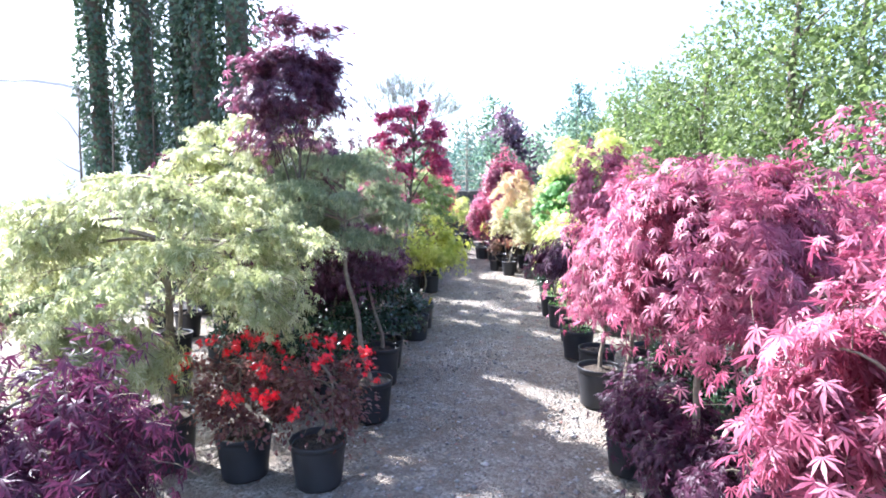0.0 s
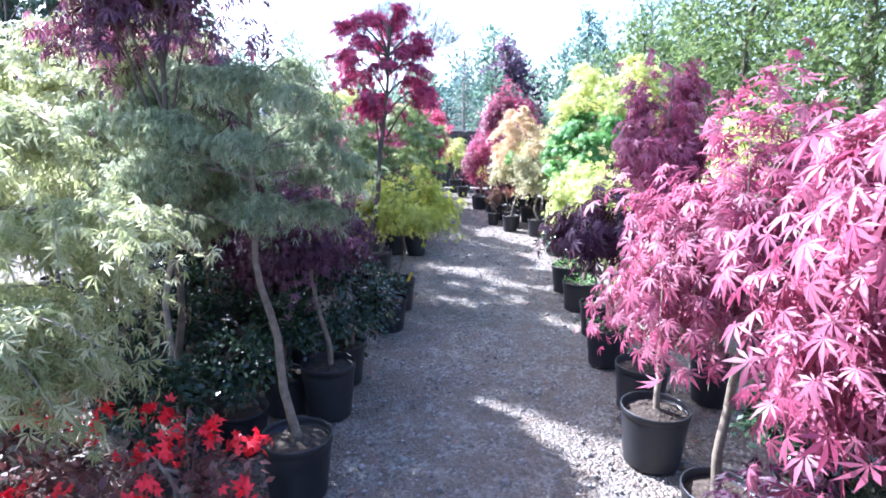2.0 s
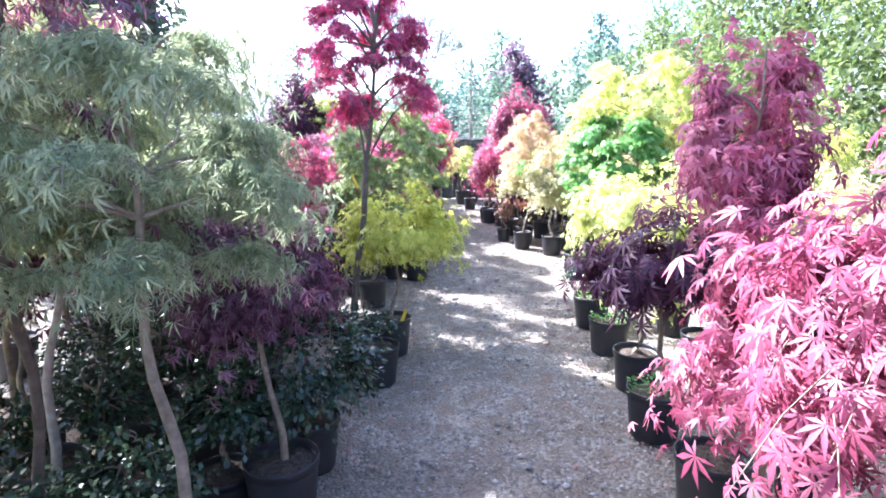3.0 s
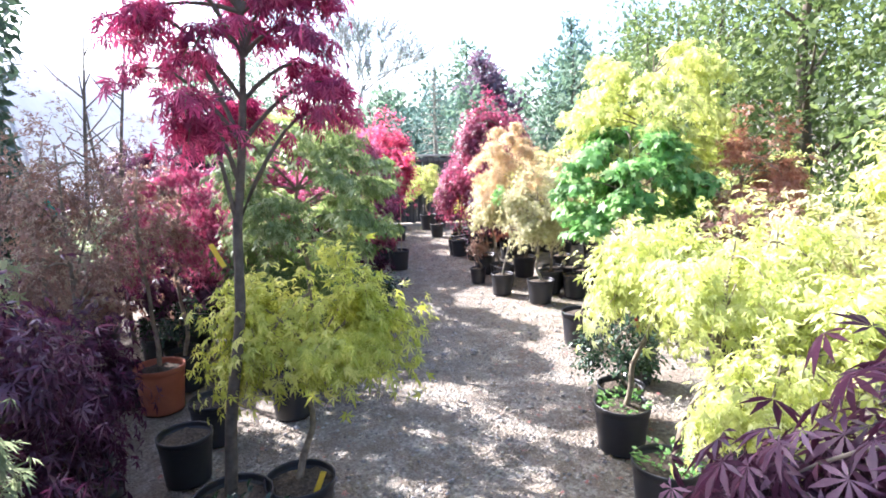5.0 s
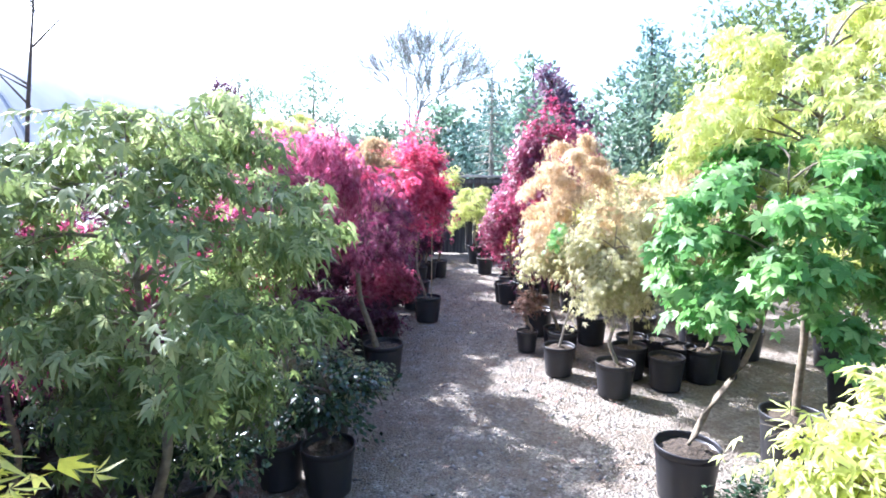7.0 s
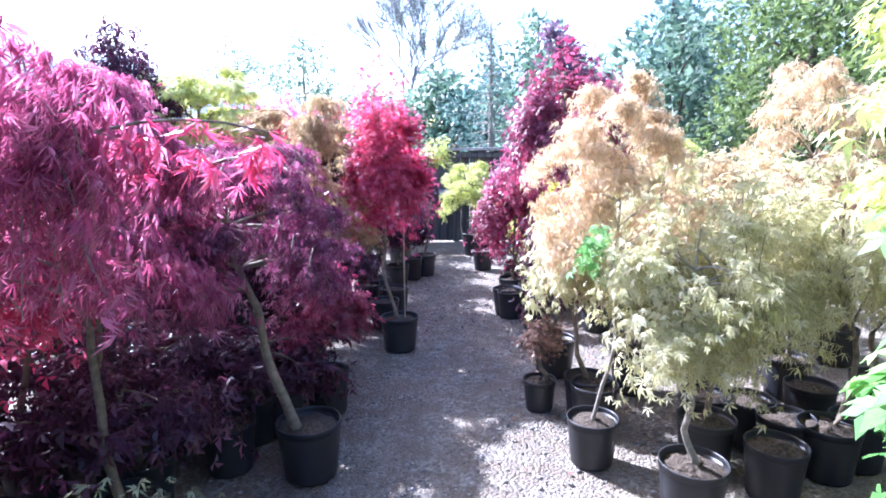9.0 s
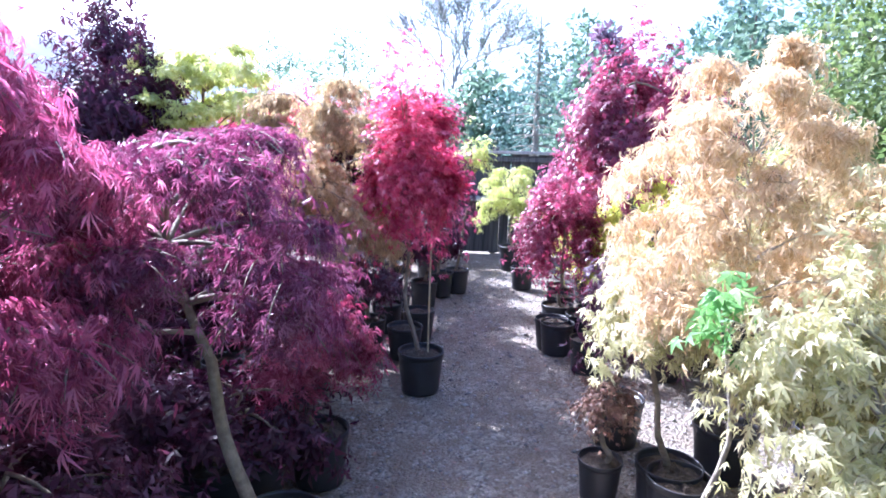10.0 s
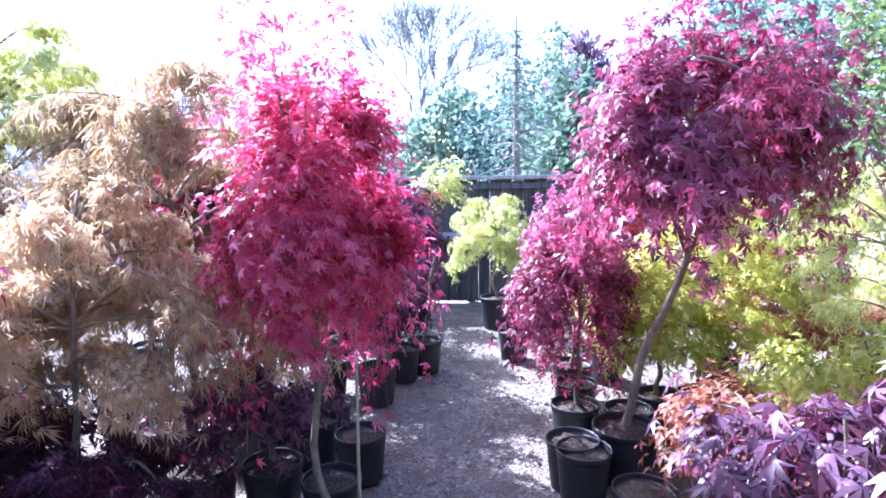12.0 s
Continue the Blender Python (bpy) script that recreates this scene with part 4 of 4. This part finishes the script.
plant(-1.5, 12.1, "tall amber weeping maple in a black pot", "amber", "cascade", (-1.6, 12.1, 1.15), (0.58, 0.48, 0.52), 0.05, 560, 9, thick=0.016, shape="thread")
plant(-1.7, 9.0, "grey-green maple in a black pot", "sage", "upright", (-1.7, 9.0, 1.0), (0.45, 0.4, 0.5), 0.055, 200, 7)
plant(-2.75, 12.6, "large domed purple weeping maple", "dusk", "weep", (-2.6, 12.6, 1.85), (0.76, 0.66, 0.92), 0.065, 1300, 8, (0.2, 0.32), thick=0.024, shape="three")
plant(-2.3, 14.4, "tall red maple in a black pot", "crimson", "upright", (-2.2, 14.4, 1.75), (0.55, 0.5, 0.6), 0.075, 220, 7)
plant(-2.1, 13.0, "pale green tiered maple in a black pot", "lime", "tier", (-1.9, 12.8, 1.95), (0.70, 0.5, 0.42), 0.05, 640, 8, thick=0.014)
plant(-0.85, 12.5, "tan and orange weeping maple in a black pot", "amber", "cascade", (-0.86, 12.35, 1.33), (0.76, 0.60, 0.80), 0.05, 1500, 9, (0.17, 0.3), thick=0.018)
plant(-0.9, 11.85, "tan weeping maple in a black pot", "tan", "cascade", (-0.8, 11.8, 1.18), (0.46, 0.40, 0.48), 0.042, 620, 9, shape="thread")
plant(-1.0, 9.95, "rose-red weeping maple in a black pot", "rose", "cascade", (-1.0, 9.95, 1.3), (0.50, 0.42, 0.46), 0.042, 600, 9)
plant(-0.72, 11.8, "low dusky purple maple in a black pot", "dusk", "lace", (-0.72, 11.8, 0.55), (0.34, 0.3, 0.24), 0.045, 240, 8)
plant(-0.02, 11.95, "bright crimson upright maple on a slim grey-brown trunk", "crimson", "upright", (-0.13, 12.02, 1.37), (0.38, 0.37, 0.76), 0.038, 1150, 9, (0.15, 0.27), thick=0.011, bark=BARK, cane=True)
plant(-0.3, 10.85, "low dark red maple in a black pot", "magenta", "lace", (-0.32, 10.85, 0.64), (0.38, 0.34, 0.36), 0.04, 420, 8)
plant(-0.62, 11.3, "low dusky purple maple in a black pot", "dusk", "lace", (-0.6, 11.3, 0.66), (0.36, 0.32, 0.28), 0.045, 300, 8)
plant(-0.5, 13.3, "tall purple-red maple in a black pot", "crimson", "upright", (-0.5, 13.5, 1.5), (0.46, 0.42, 0.62), 0.052, 480, 8, shape="five")
plant(-0.1, 14.6, "small red and green maple in a black pot", "lime", "upright", (0.05, 14.6, 1.5), (0.2, 0.2, 0.28), 0.05, 70, 7)
plant(-0.25, 14.4, "dark purple maple in a black pot", "purple", "upright", (-0.2, 14.4, 1.1), (0.32, 0.3, 0.5), 0.06, 160, 7)
plant(-1.6, 11.5, "dark red weeping maple in a black pot", "magenta", "weep", (-1.6, 11.5, 1.05), (0.5, 0.45, 0.4), 0.06, 260, 8)
plant(-1.4, 15.0, "tall purple maple in a black pot", "purple", "upright", (-1.3, 15.0, 1.5), (0.5, 0.45, 0.55), 0.07, 180, 7)

# scarlet flowering azaleas
for ax, ay, rr in ((-0.66, 2.86, 0.33), (-1.08, 2.95, 0.33)):
    az = plant(ax, ay, "red-leaved azalea with scarlet flowers in a black pot", "rust", "shrub", (ax, ay, 0.44), (rr, rr, 0.34), 0.032, 300, 8, (0.15, 0.24), "potted_azalea", "potted shrub", "azaleas")
    rng = np.random.default_rng(int(ay * 100))
    n = 260
    hub = unit(rng.normal(size=(22, 3)))
    hub[:, 2] = np.abs(hub[:, 2])
    u = hub[rng.integers(0, 22, n)]
    pos = np.array([0, 0, 0.5]) + u * np.array([rr, rr, 0.27]) * 1.02 + rng.normal(size=(n, 3)) * 0.014
    v, f = leaves(pos, u * 0.4 + rng.normal(size=(n, 3)) * 0.8, u + rng.normal(size=(n, 3)) * 0.5, rng.uniform(0.02, 0.032, n), "broad")
    tagged(part("bloom", mesh_of("bloom", v, [f], LEAF["flower"]), az, "clusters of scarlet flowers"), kind="stuff")

# ---- plants on the right of the path ----
PINKW = "pink-red lace-leaved weeping maple in a black pot"
plant(1.2, 1.35, PINKW, "pink", "drape", (1.2, 1.4, 1.0), (0.38, 0.4, 0.40), 0.0597, 350, 9)
plant(1.17, 2.45, PINKW, "pink", "drape", (1.22, 2.45, 1.24), (0.55, 0.52, 0.56), 0.0564, 640, 9, thick=0.013)
plant(1.14, 3.38, PINKW, "pink", "drape", (1.2, 3.4, 1.16), (0.46, 0.5, 0.54), 0.0564, 540, 9, thick=0.013)
plant(1.12, 2.7, "low dark purple maple in a black pot", "dusk", "lace", (1.08, 2.66, 0.42), (0.28, 0.30, 0.26), 0.045, 240, 8, (0.13, 0.22))
plant(1.2, 2.0, "low dark red maple in a black pot", "dusk", "lace", (1.14, 2.0, 0.42), (0.28, 0.28, 0.26), 0.045, 240, 8, (0.13, 0.22))
plant(2.1, 2.9, PINKW, "pink", "palm", (2.0, 2.9, 1.3), (0.6, 0.6, 0.55), 0.0597, 470, 9)
plant(2.0, 4.0, PINKW, "pink", "palm", (1.9, 4.0, 1.25), (0.5, 0.5, 0.5), 0.0597, 320, 9)
plant(1.12, 3.98, "purple-pink lace-leaved maple in a black pot", "pink", "palm", (1.22, 4.05, 0.9), (0.36, 0.35, 0.5), 0.0542, 350, 8, (0.16, 0.28))
plant(1.24, 4.5, "slim bright red maple in a black pot", "pink", "palm", (1.2, 4.42, 1.5), (0.25, 0.25, 0.52), 0.0488, 320, 8, (0.15, 0.27))
plant(1.24, 5.15, "dark purple large-leaved maple in a black pot", "purple", "drape", (1.13, 4.95, 1.0), (0.38, 0.32, 0.32), 0.085, 100, 6, (0.15, 0.26), weeds=True)
plant(1.32, 5.72, "small yellow-green maple in a black pot", "lime", "palm", (1.45, 5.85, 0.72), (0.26, 0.26, 0.30), 0.042, 240, 8, (0.14, 0.25))
plant(1.33, 6.35, "young yellow-green maple in a weedy black pot", "lime", "palm", (1.55, 6.35, 1.0), (0.34, 0.3, 0.34), 0.042, 300, 8, (0.15, 0.25), weeds=True)
plant(1.34, 6.92, "small yellow-green maple with a red ribbon in a black pot", "lime", "palm", (1.45, 6.85, 0.95), (0.42, 0.36, 0.44), 0.0456, 470, 8, (0.15, 0.26), strip=(0.03, -0.06, 0.75, TAG_RED), weeds=True)
plant(1.95, 6.75, LIMEG, "lime", "palm", (2.0, 6.75, 0.92), (0.52, 0.46, 0.48), 0.0488, 540, 8)
plant(1.85, 6.0, LIMEG, "lime", "palm", (1.9, 6.0, 0.8), (0.42, 0.38, 0.46), 0.0488, 400, 8)
plant(2.6, 6.2, LIMEG, "cream", "lace", (2.6, 6.2, 1.0), (0.5, 0.45, 0.45), 0.06, 260, 8)
plant(1.45, 7.25, "low dark glossy-leaved shrub in a black pot", "gloss", "shrub", (1.45, 7.25, 0.42), (0.3, 0.28, 0.24), 0.03, 220, 10, (0.14, 0.22), "potted_shrub", "potted shrub", "shrubs in pots")
plant(1.75, 7.8, "low dark glossy-leaved shrub in a black pot", "gloss", "shrub", (1.75, 7.8, 0.36), (0.36, 0.32, 0.24), 0.03, 220, 10, (0.14, 0.2), "potted_shrub", "potted shrub", "shrubs in pots")
plant(1.6, 8.62, "bright green tiered maple on a leaning trunk", "green", "tier", (2.0, 8.6, 1.30), (0.62, 0.54, 0.60), 0.068, 520, 8, (0.16, 0.28), thick=0.012, shape="broad", bark=BARK)
plant(2.3, 9.0, "tall yellow-green maple with an open crown", "lime", "tier", (2.3, 9.0, 1.9), (0.82, 0.62, 0.72), 0.058, 760, 8, (0.17, 0.3), thick=0.016, shape="palm")
plant(2.9, 8.4, "reddish twiggy maple in a black pot", "coral", "upright", (2.9, 8.4, 1.35), (0.45, 0.4, 0.62), 0.04, 300, 7, shape="five")
plant(3.2, 7.2, "yellow-green maple in a black pot", "lime", "upright", (3.2, 7.2, 1.25), (0.45, 0.45, 0.6), 0.06, 200, 7)
plant(1.2, 10.36, "tall tan weeping maple on a thin straight stem", "tan", "cascade", (1.25, 10.38, 1.42), (0.37, 0.34, 0.57), 0.038, 900, 9, (0.13, 0.24), bark=BARK_PALE, thick=0.007, shape="fine")
cream = plant(1.55, 9.95, "cream variegated maple with several stems in a black pot", "cream", "palm", (1.50, 9.98, 0.9), (0.42, 0.36, 0.54), 0.0391, 670, 9, (0.145, 0.25), bark=BARK_PALE)
rng = np.random.default_rng(91)
n = 60
pos = np.array([-0.44, 0.05, 1.14]) + rng.normal(size=(n, 3)) * np.array([0.04, 0.05, 0.055])
v, f = leaves(pos, rng.normal(size=(n, 3)) - np.array([[0.4, 0.3, 0.7]]), rng.normal(size=(n, 3)) * 0.4 + np.array([[-0.3, -0.5, 0.7]]), rng.uniform(0.035, 0.055, n), "five")
part("leaf_tuft", mesh_of("leaf_tuft", v, [f], LEAF["green"]), cream, "fresh green unvariegated shoot")
v, f = tube(bezier(np.array([-0.1, 0.02, 0.95]), np.array([-0.3, 0.03, 1.1]), np.array([-0.44, 0.05, 1.14]), np.linspace(0, 1, 6)[:, None]), np.linspace(0.004, 0.002, 6), 5)
part("limb", mesh_of("limb", v, [f], BARK_PALE, True), cream)
plant(1.75, 10.35, "cream variegated maple in a black pot", "cream", "lace", (1.9, 10.35, 1.0), (0.50, 0.42, 0.52), 0.042, 620, 8, shape="lace")
plant(2.3, 10.3, "cream and bronze maple in a black pot", "cream", "lace", (2.35, 10.35, 1.05), (0.56, 0.45, 0.52), 0.045, 620, 8, shape="lace")
plant(1.26, 10.85, "cream-pink palm-leaved maple in a black pot", "cream", "palm", (1.13, 10.8, 0.96), (0.28, 0.27, 0.40), 0.0434, 350, 8, (0.14, 0.25))
plant(0.99, 10.95, "small rust-brown twiggy shrub in a black pot", "bronze", "upright", (0.99, 10.95, 0.44), (0.16, 0.16, 0.22), 0.025, 110, 8, (0.10, 0.19), "potted_shrub", "potted shrub", "shrubs in pots")
plant(1.62, 11.25, "cream variegated maple in a black pot", "cream", "lace", (1.75, 11.2, 1.0), (0.42, 0.40, 0.50), 0.042, 460, 8, (0.15, 0.26), shape="lace")
plant(2.1, 11.3, "yellow-tan weeping maple in a black pot", "amber", "weep", (2.0, 11.2, 1.15), (0.55, 0.5, 0.48), 0.06, 360, 8)
plant(2.55, 11.2, "tall orange-tan weeping maple in a black pot", "tan", "cascade", (2.55, 11.2, 1.65), (0.4, 0.36, 0.5), 0.05, 320, 8)
plant(1.14, 11.5, "purple maple with silvery drooping leaves", "purple", "palm", (1.2, 11.42, 0.80), (0.34, 0.3, 0.40), 0.058, 260, 8, (0.15, 0.26))
plant(1.14, 13.05, "tall crimson-purple maple on a crooked trunk", "magenta", "palm", (1.42, 12.9, 1.72), (0.66, 0.58, 0.76), 0.052, 980, 9, (0.17, 0.28), thick=0.016, shape="five")
plant(0.93, 13.4, "slim upright red-purple maple in a black pot", "magenta", "upright", (0.92, 13.4, 0.82), (0.40, 0.34, 0.66), 0.0434, 560, 9, (0.14, 0.25))
plant(1.7, 13.6, "yellow-green small-leaved maple in a black pot", "chartreuse", "tier", (1.66, 13.5, 0.95), (0.55, 0.48, 0.58), 0.042, 560, 8)
plant(2.3, 13.0, "yellow-green weeping maple in a black pot", "lime", "cascade", (2.3, 13.0, 1.15), (0.52, 0.46, 0.56), 0.045, 560, 8)
plant(1.0, 14.1, "rose and amber maple in a black pot", "rose", "upright", (1.0, 14.1, 1.15), (0.38, 0.34, 0.42), 0.05, 260, 8)
plant(0.48, 16.0, "pale green weeping maple domed over a black pot", "lime", "cascade", (0.44, 15.95, 0.92), (0.48, 0.42, 0.54), 0.05, 560, 8, (0.18, 0.32))
plant(1.4, 15.2, "red maple in a black pot", "red", "upright", (1.4, 15.2, 1.2), (0.4, 0.4, 0.5), 0.06, 180, 7)
plant(3.2, 11.8, "dusky red maple in a black pot", "bronze", "upright", (3.2, 11.8, 1.1), (0.5, 0.5, 0.5), 0.06, 160, 7)
plant(3.1, 9.8, "yellow-green maple in a black pot", "lime", "upright", (3.1, 9.8, 1.1), (0.45, 0.45, 0.5), 0.06, 160, 7)

# ---- further rows of stock behind the front plants, some added only for shade ----
def stock(spots, recipes, seed):
    """Rows of further potted maples: each spot takes the next recipe (label, leaf, habit)."""
    rng = np.random.default_rng(seed)
    for i, (x, y, top) in enumerate(spots):
        label, colour, style = recipes[i % len(recipes)]
        rz = min(0.5, top * 0.32)
        plant(x, y, label, colour, style, (x + rng.normal() * 0.05, y, top - rz), (0.42 + rng.uniform(0, 0.15), 0.42, rz), 0.057, 195, 8, thick=0.013, twigs=False, shape="three")


RED_ROW = [("dark red lace-leaved maple in a black pot", "magenta", "weep"), ("purple lace-leaved maple in a black pot", "purple", "lace"),
           ("crimson weeping maple in a black pot", "crimson", "thread"), ("dusky purple maple in a black pot", "dusk", "lace")]
GREEN_ROW = [("grey-green weeping maple in a black pot", "sage", "weep"), ("pale green tiered maple in a black pot", "pale", "layer"),
             ("purple maple in a black pot", "purple", "lace"), ("bronze small-leaved maple in a black pot", "bronze", "upright")]
GOLD_ROW = [("yellow-green lace-leaved maple in a black pot", "lime", "lace"), ("amber small-leaved maple in a black pot", "amber", "upright"),
            ("cream variegated maple in a black pot", "cream", "lace"), ("bronze small-leaved maple in a black pot", "bronze", "upright")]
HEATH_ROW = [("low bronze small-leaved maple in a black pot", "bronze", "upright"), ("low dusky purple maple in a black pot", "dusk", "lace"), ("low grey-green maple in a black pot", "sage", "lace")]
CORAL_ROW = [("low coral-bronze maple in a black pot", "coral", "upright"), ("low amber and green maple in a black pot", "chartreuse", "upright")]
DUSK_ROW = [("low dusky purple maple in a black pot", "dusk", "lace"), ("low dark purple maple in a black pot", "purple", "lace")]
PINK_ROW = [("pink-red palm-leaved maple in a black pot", "pink", "palm")]
# spots from (-2.05, 4.2) on are added sun blockers that shade the left ground
stock([(-2.3, 3.4, 1.45), (-2.6, 4.3, 1.6), (-3.3, 5.2, 1.4), (-2.0, 5.4, 1.6), (-2.1, 6.4, 1.5), (-3.0, 7.0, 1.4), (-2.2, 2.2, 1.2), (-2.9, 3.0, 1.3), (-3.6, 4.0, 1.5), (-2.05, 4.2, 1.75), (-2.4, 5.0, 1.85), (-2.7, 5.9, 1.85), (-3.2, 6.3, 1.9), (-1.95, 4.9, 1.7), (-1.75, 6.0, 1.4)], GREEN_ROW, 21)
# (-1.3, 12.95) and (-0.9, 13.05) are added this tall to shade the path
stock([(-1.3, 8.9, 1.5), (-1.95, 9.5, 1.55), (-1.35, 9.85, 1.5), (-2.6, 10.2, 1.6), (-2.2, 11.0, 1.6), (-3.2, 11.2, 1.9), (-1.3, 12.95, 2.05), (-0.9, 13.05, 1.9), (-3.4, 13.2, 1.8), (-2.9, 9.2, 1.5)], RED_ROW, 22)
# (-0.95, 10.45), (-0.62, 10.5), (-0.85, 9.85): dark leaves added in place of canopy shade
stock([(-0.35, 13.95, 0.95), (-0.72, 14.05, 1.1), (-0.85, 14.7, 1.2), (-0.5, 15.1, 1.0), (-0.9, 15.5, 1.2), (-1.35, 15.8, 1.3), (-0.6, 16.1, 0.9), (-0.95, 10.45, 0.72), (-0.62, 10.5, 0.66), (-0.85, 9.85, 0.68), (-1.25, 11.2, 0.95), (-1.5, 10.2, 0.9), (-1.4, 12.0, 0.9), (-0.55, 12.6, 0.75), (-1.2, 9.4, 0.75), (-1.75, 9.0, 0.8)], DUSK_ROW, 25)
stock([(2.8, 4.8, 1.3), (2.3, 5.2, 1.2), (2.7, 7.2, 1.35), (2.5, 7.9, 1.4), (3.4, 8.9, 1.6), (2.8, 12.2, 1.5), (2.9, 13.6, 1.5), (2.1, 14.4, 1.5), (3.5, 10.7, 1.5), (3.3, 14.8, 1.6), (2.9, 10.9, 1.3), (3.4, 6.1, 1.5)], GOLD_ROW, 23)
stock([(-1.85, 6.5, 0.9), (-2.1, 7.0, 1.1), (-2.45, 7.4, 1.2), (-2.0, 7.7, 1.1), (-1.75, 8.4, 1.0), (-2.3, 8.3, 1.2), (-2.6, 6.6, 1.1), (-2.9, 7.9, 1.3), (-2.0, 8.9, 1.2), (-3.3, 8.3, 1.2), (-1.15, 8.6, 0.85), (-2.5, 9.0, 1.3), (-3.4, 9.9, 1.4)], HEATH_ROW, 27)
stock([(1.62, 12.5, 0.7), (1.95, 12.7, 0.95), (2.35, 12.2, 0.95), (1.45, 13.55, 0.9), (2.05, 13.7, 1.0), (1.3, 14.5, 0.9), (2.5, 13.4, 0.9)], CORAL_ROW, 26)
stock([(1.75, 1.9, 1.35), (2.7, 2.2, 1.6), (2.9, 3.5, 1.7), (1.75, 3.4, 1.45), (1.7, 4.6, 1.3)], PINK_ROW, 24)
for x, y, r in ((-0.62, 8.05, 0.3), (-1.05, 8.35, 0.34), (-1.5, 8.2, 0.32), (-0.75, 4.45, 0.22), (-1.1, 3.75, 0.24), (1.5, 2.05, 0.3), (1.5, 2.9, 0.32), (1.55, 3.5, 0.3), (1.3, 1.95, 0.24),
                (-1.4, 5.2, 0.3), (-1.75, 5.25, 0.3), (-1.35, 4.65, 0.28), (-1.6, 4.3, 0.28), (-1.0, 5.3, 0.26), (-1.95, 5.8, 0.3), (-0.85, 4.05, 0.22)):
    plant(x, y, "low dark green shrub in a black pot", "gloss", "shrub", (x, y, 0.42), (r, r, 0.22), 0.032, 200, 9, (0.13, 0.22), "potted_shrub", "potted shrub", "shrubs in pots", twigs=False)
for x, y, z, rad in ((-1.14, 6.32, 0.64, 0.30), (-1.04, 5.85, 0.66, 0.33), (-1.46, 6.02, 0.62, 0.34), (-1.43, 6.42, 0.6, 0.3)):
    plant(x, y, "low dusky purple maple in a black pot", "dusk", "lace", (x, y, z), (rad, rad, 0.36), 0.05, 260, 8)
rose = plant(-0.47, 8.6, "tall rose-red weeping maple with a white label in a black pot", "rose", "thread", (-0.36, 8.6, 1.55), (0.46, 0.42, 0.38), 0.038, 620, 9, (0.13, 0.25), thick=0.012, bark=BARK, strip=(0.205, -0.27, 1.39, TAG_WHITE, 0.013, 0.115))
bough = bezier(np.array([0.05, 0.0, 1.42]), np.array([0.4, 0.1, 1.72]), np.array([0.69, 0.2, 1.62]), np.linspace(0, 1, 9)[:, None])
bv, bf = tube(bough, np.linspace(0.006, 0.0025, 9), 6)
part("limb", mesh_of("limb", bv, [bf], BARK, True), rose)
n = 70
along = rng.choice([0.62, 0.78, 0.97], n) + rng.normal(size=n) * 0.02
hang = bezier(bough[0], np.array([0.4, 0.1, 1.72]), bough[-1], along[:, None]) + rng.normal(size=(n, 3)) * np.array([0.02, 0.02, 0.02]) - np.array([0, 0, 1]) * rng.uniform(0, 0.10, n)[:, None]
hv, hf = leaves(hang, np.array([[0, 0, -1.0]]) + rng.normal(size=(n, 3)) * 0.35, rng.normal(size=(n, 3)), rng.uniform(0.035, 0.055, n), "thread")
part("leaf_tuft", mesh_of("leaf_tuft", hv, [hf], LEAF["crimson"]), rose, "bright red hanging young leaves")
for x, y, rad in ((0.97, 2.3, 0.2), (1.0, 2.98, 0.17)):
    plant(x, y, "low dark purple maple in a black pot", "dusk", "lace", (x + 0.03, y, 0.36), (rad, rad, 0.2), 0.042, 170, 8, (0.115, 0.2))
plant(-1.62, 2.68, "low pale green lace-leaved maple in a black pot", "pale", "weep", (-1.6, 2.6, 0.78), (0.40, 0.38, 0.34), 0.048, 340, 8, (0.13, 0.22), shape="lace")


# ---- pots standing between the plants ----
def spare_pot(x, y, r, h, label="black plastic nursery pot filled with soil"):
    th = thing("nursery_pot", x, y, 0, label, "plant pot", "nursery pots")
    pot_for(th, 0, 0, r, h)


for x, y in [(-1.56, 6.62), (-0.95, 4.88), (-1.25, 4.9), (-0.93, 7.2), (-0.85, 10.75), (-1.45, 11.1), (-1.02, 10.3), (-0.24, 12.5), (-0.84, 13.05), (-0.52, 13.1), (-0.22, 12.95),
             (-1.68, 7.75), (-0.93, 6.8), (0.62, 14.95), (0.98, 13.75), (1.22, 13.35), (0.86, 12.95), (1.1, 12.5), (1.85, 10.65), (2.15, 10.4), (2.48, 10.8), (2.5, 10.4), (1.97, 10.12), (1.28, 10.75), (0.76, 16.6),
             (-0.48, 16.9), (-0.62, 10.2), (-0.5, 10.6), (2.06, 10.6), (0.72, 16.2), (0.9, 12.85)]:
    spare_pot(x, y, 0.135, 0.25)
rng = np.random.default_rng(77)
for i in range(7):
    for j in range(13):
        x, y = -0.55 - 0.31 * i + rng.normal() * 0.03, 9.75 + 0.30 * j + rng.normal() * 0.03
        near = min(math.hypot(o.location.x - x, o.location.y - y) for o in scene.objects if o.parent is None and o.name.startswith(("potted", "nursery")))
        if near > 0.29 and not (-0.75 < x and y > 11.9):
            spare_pot(x, y, 0.13, 0.25)
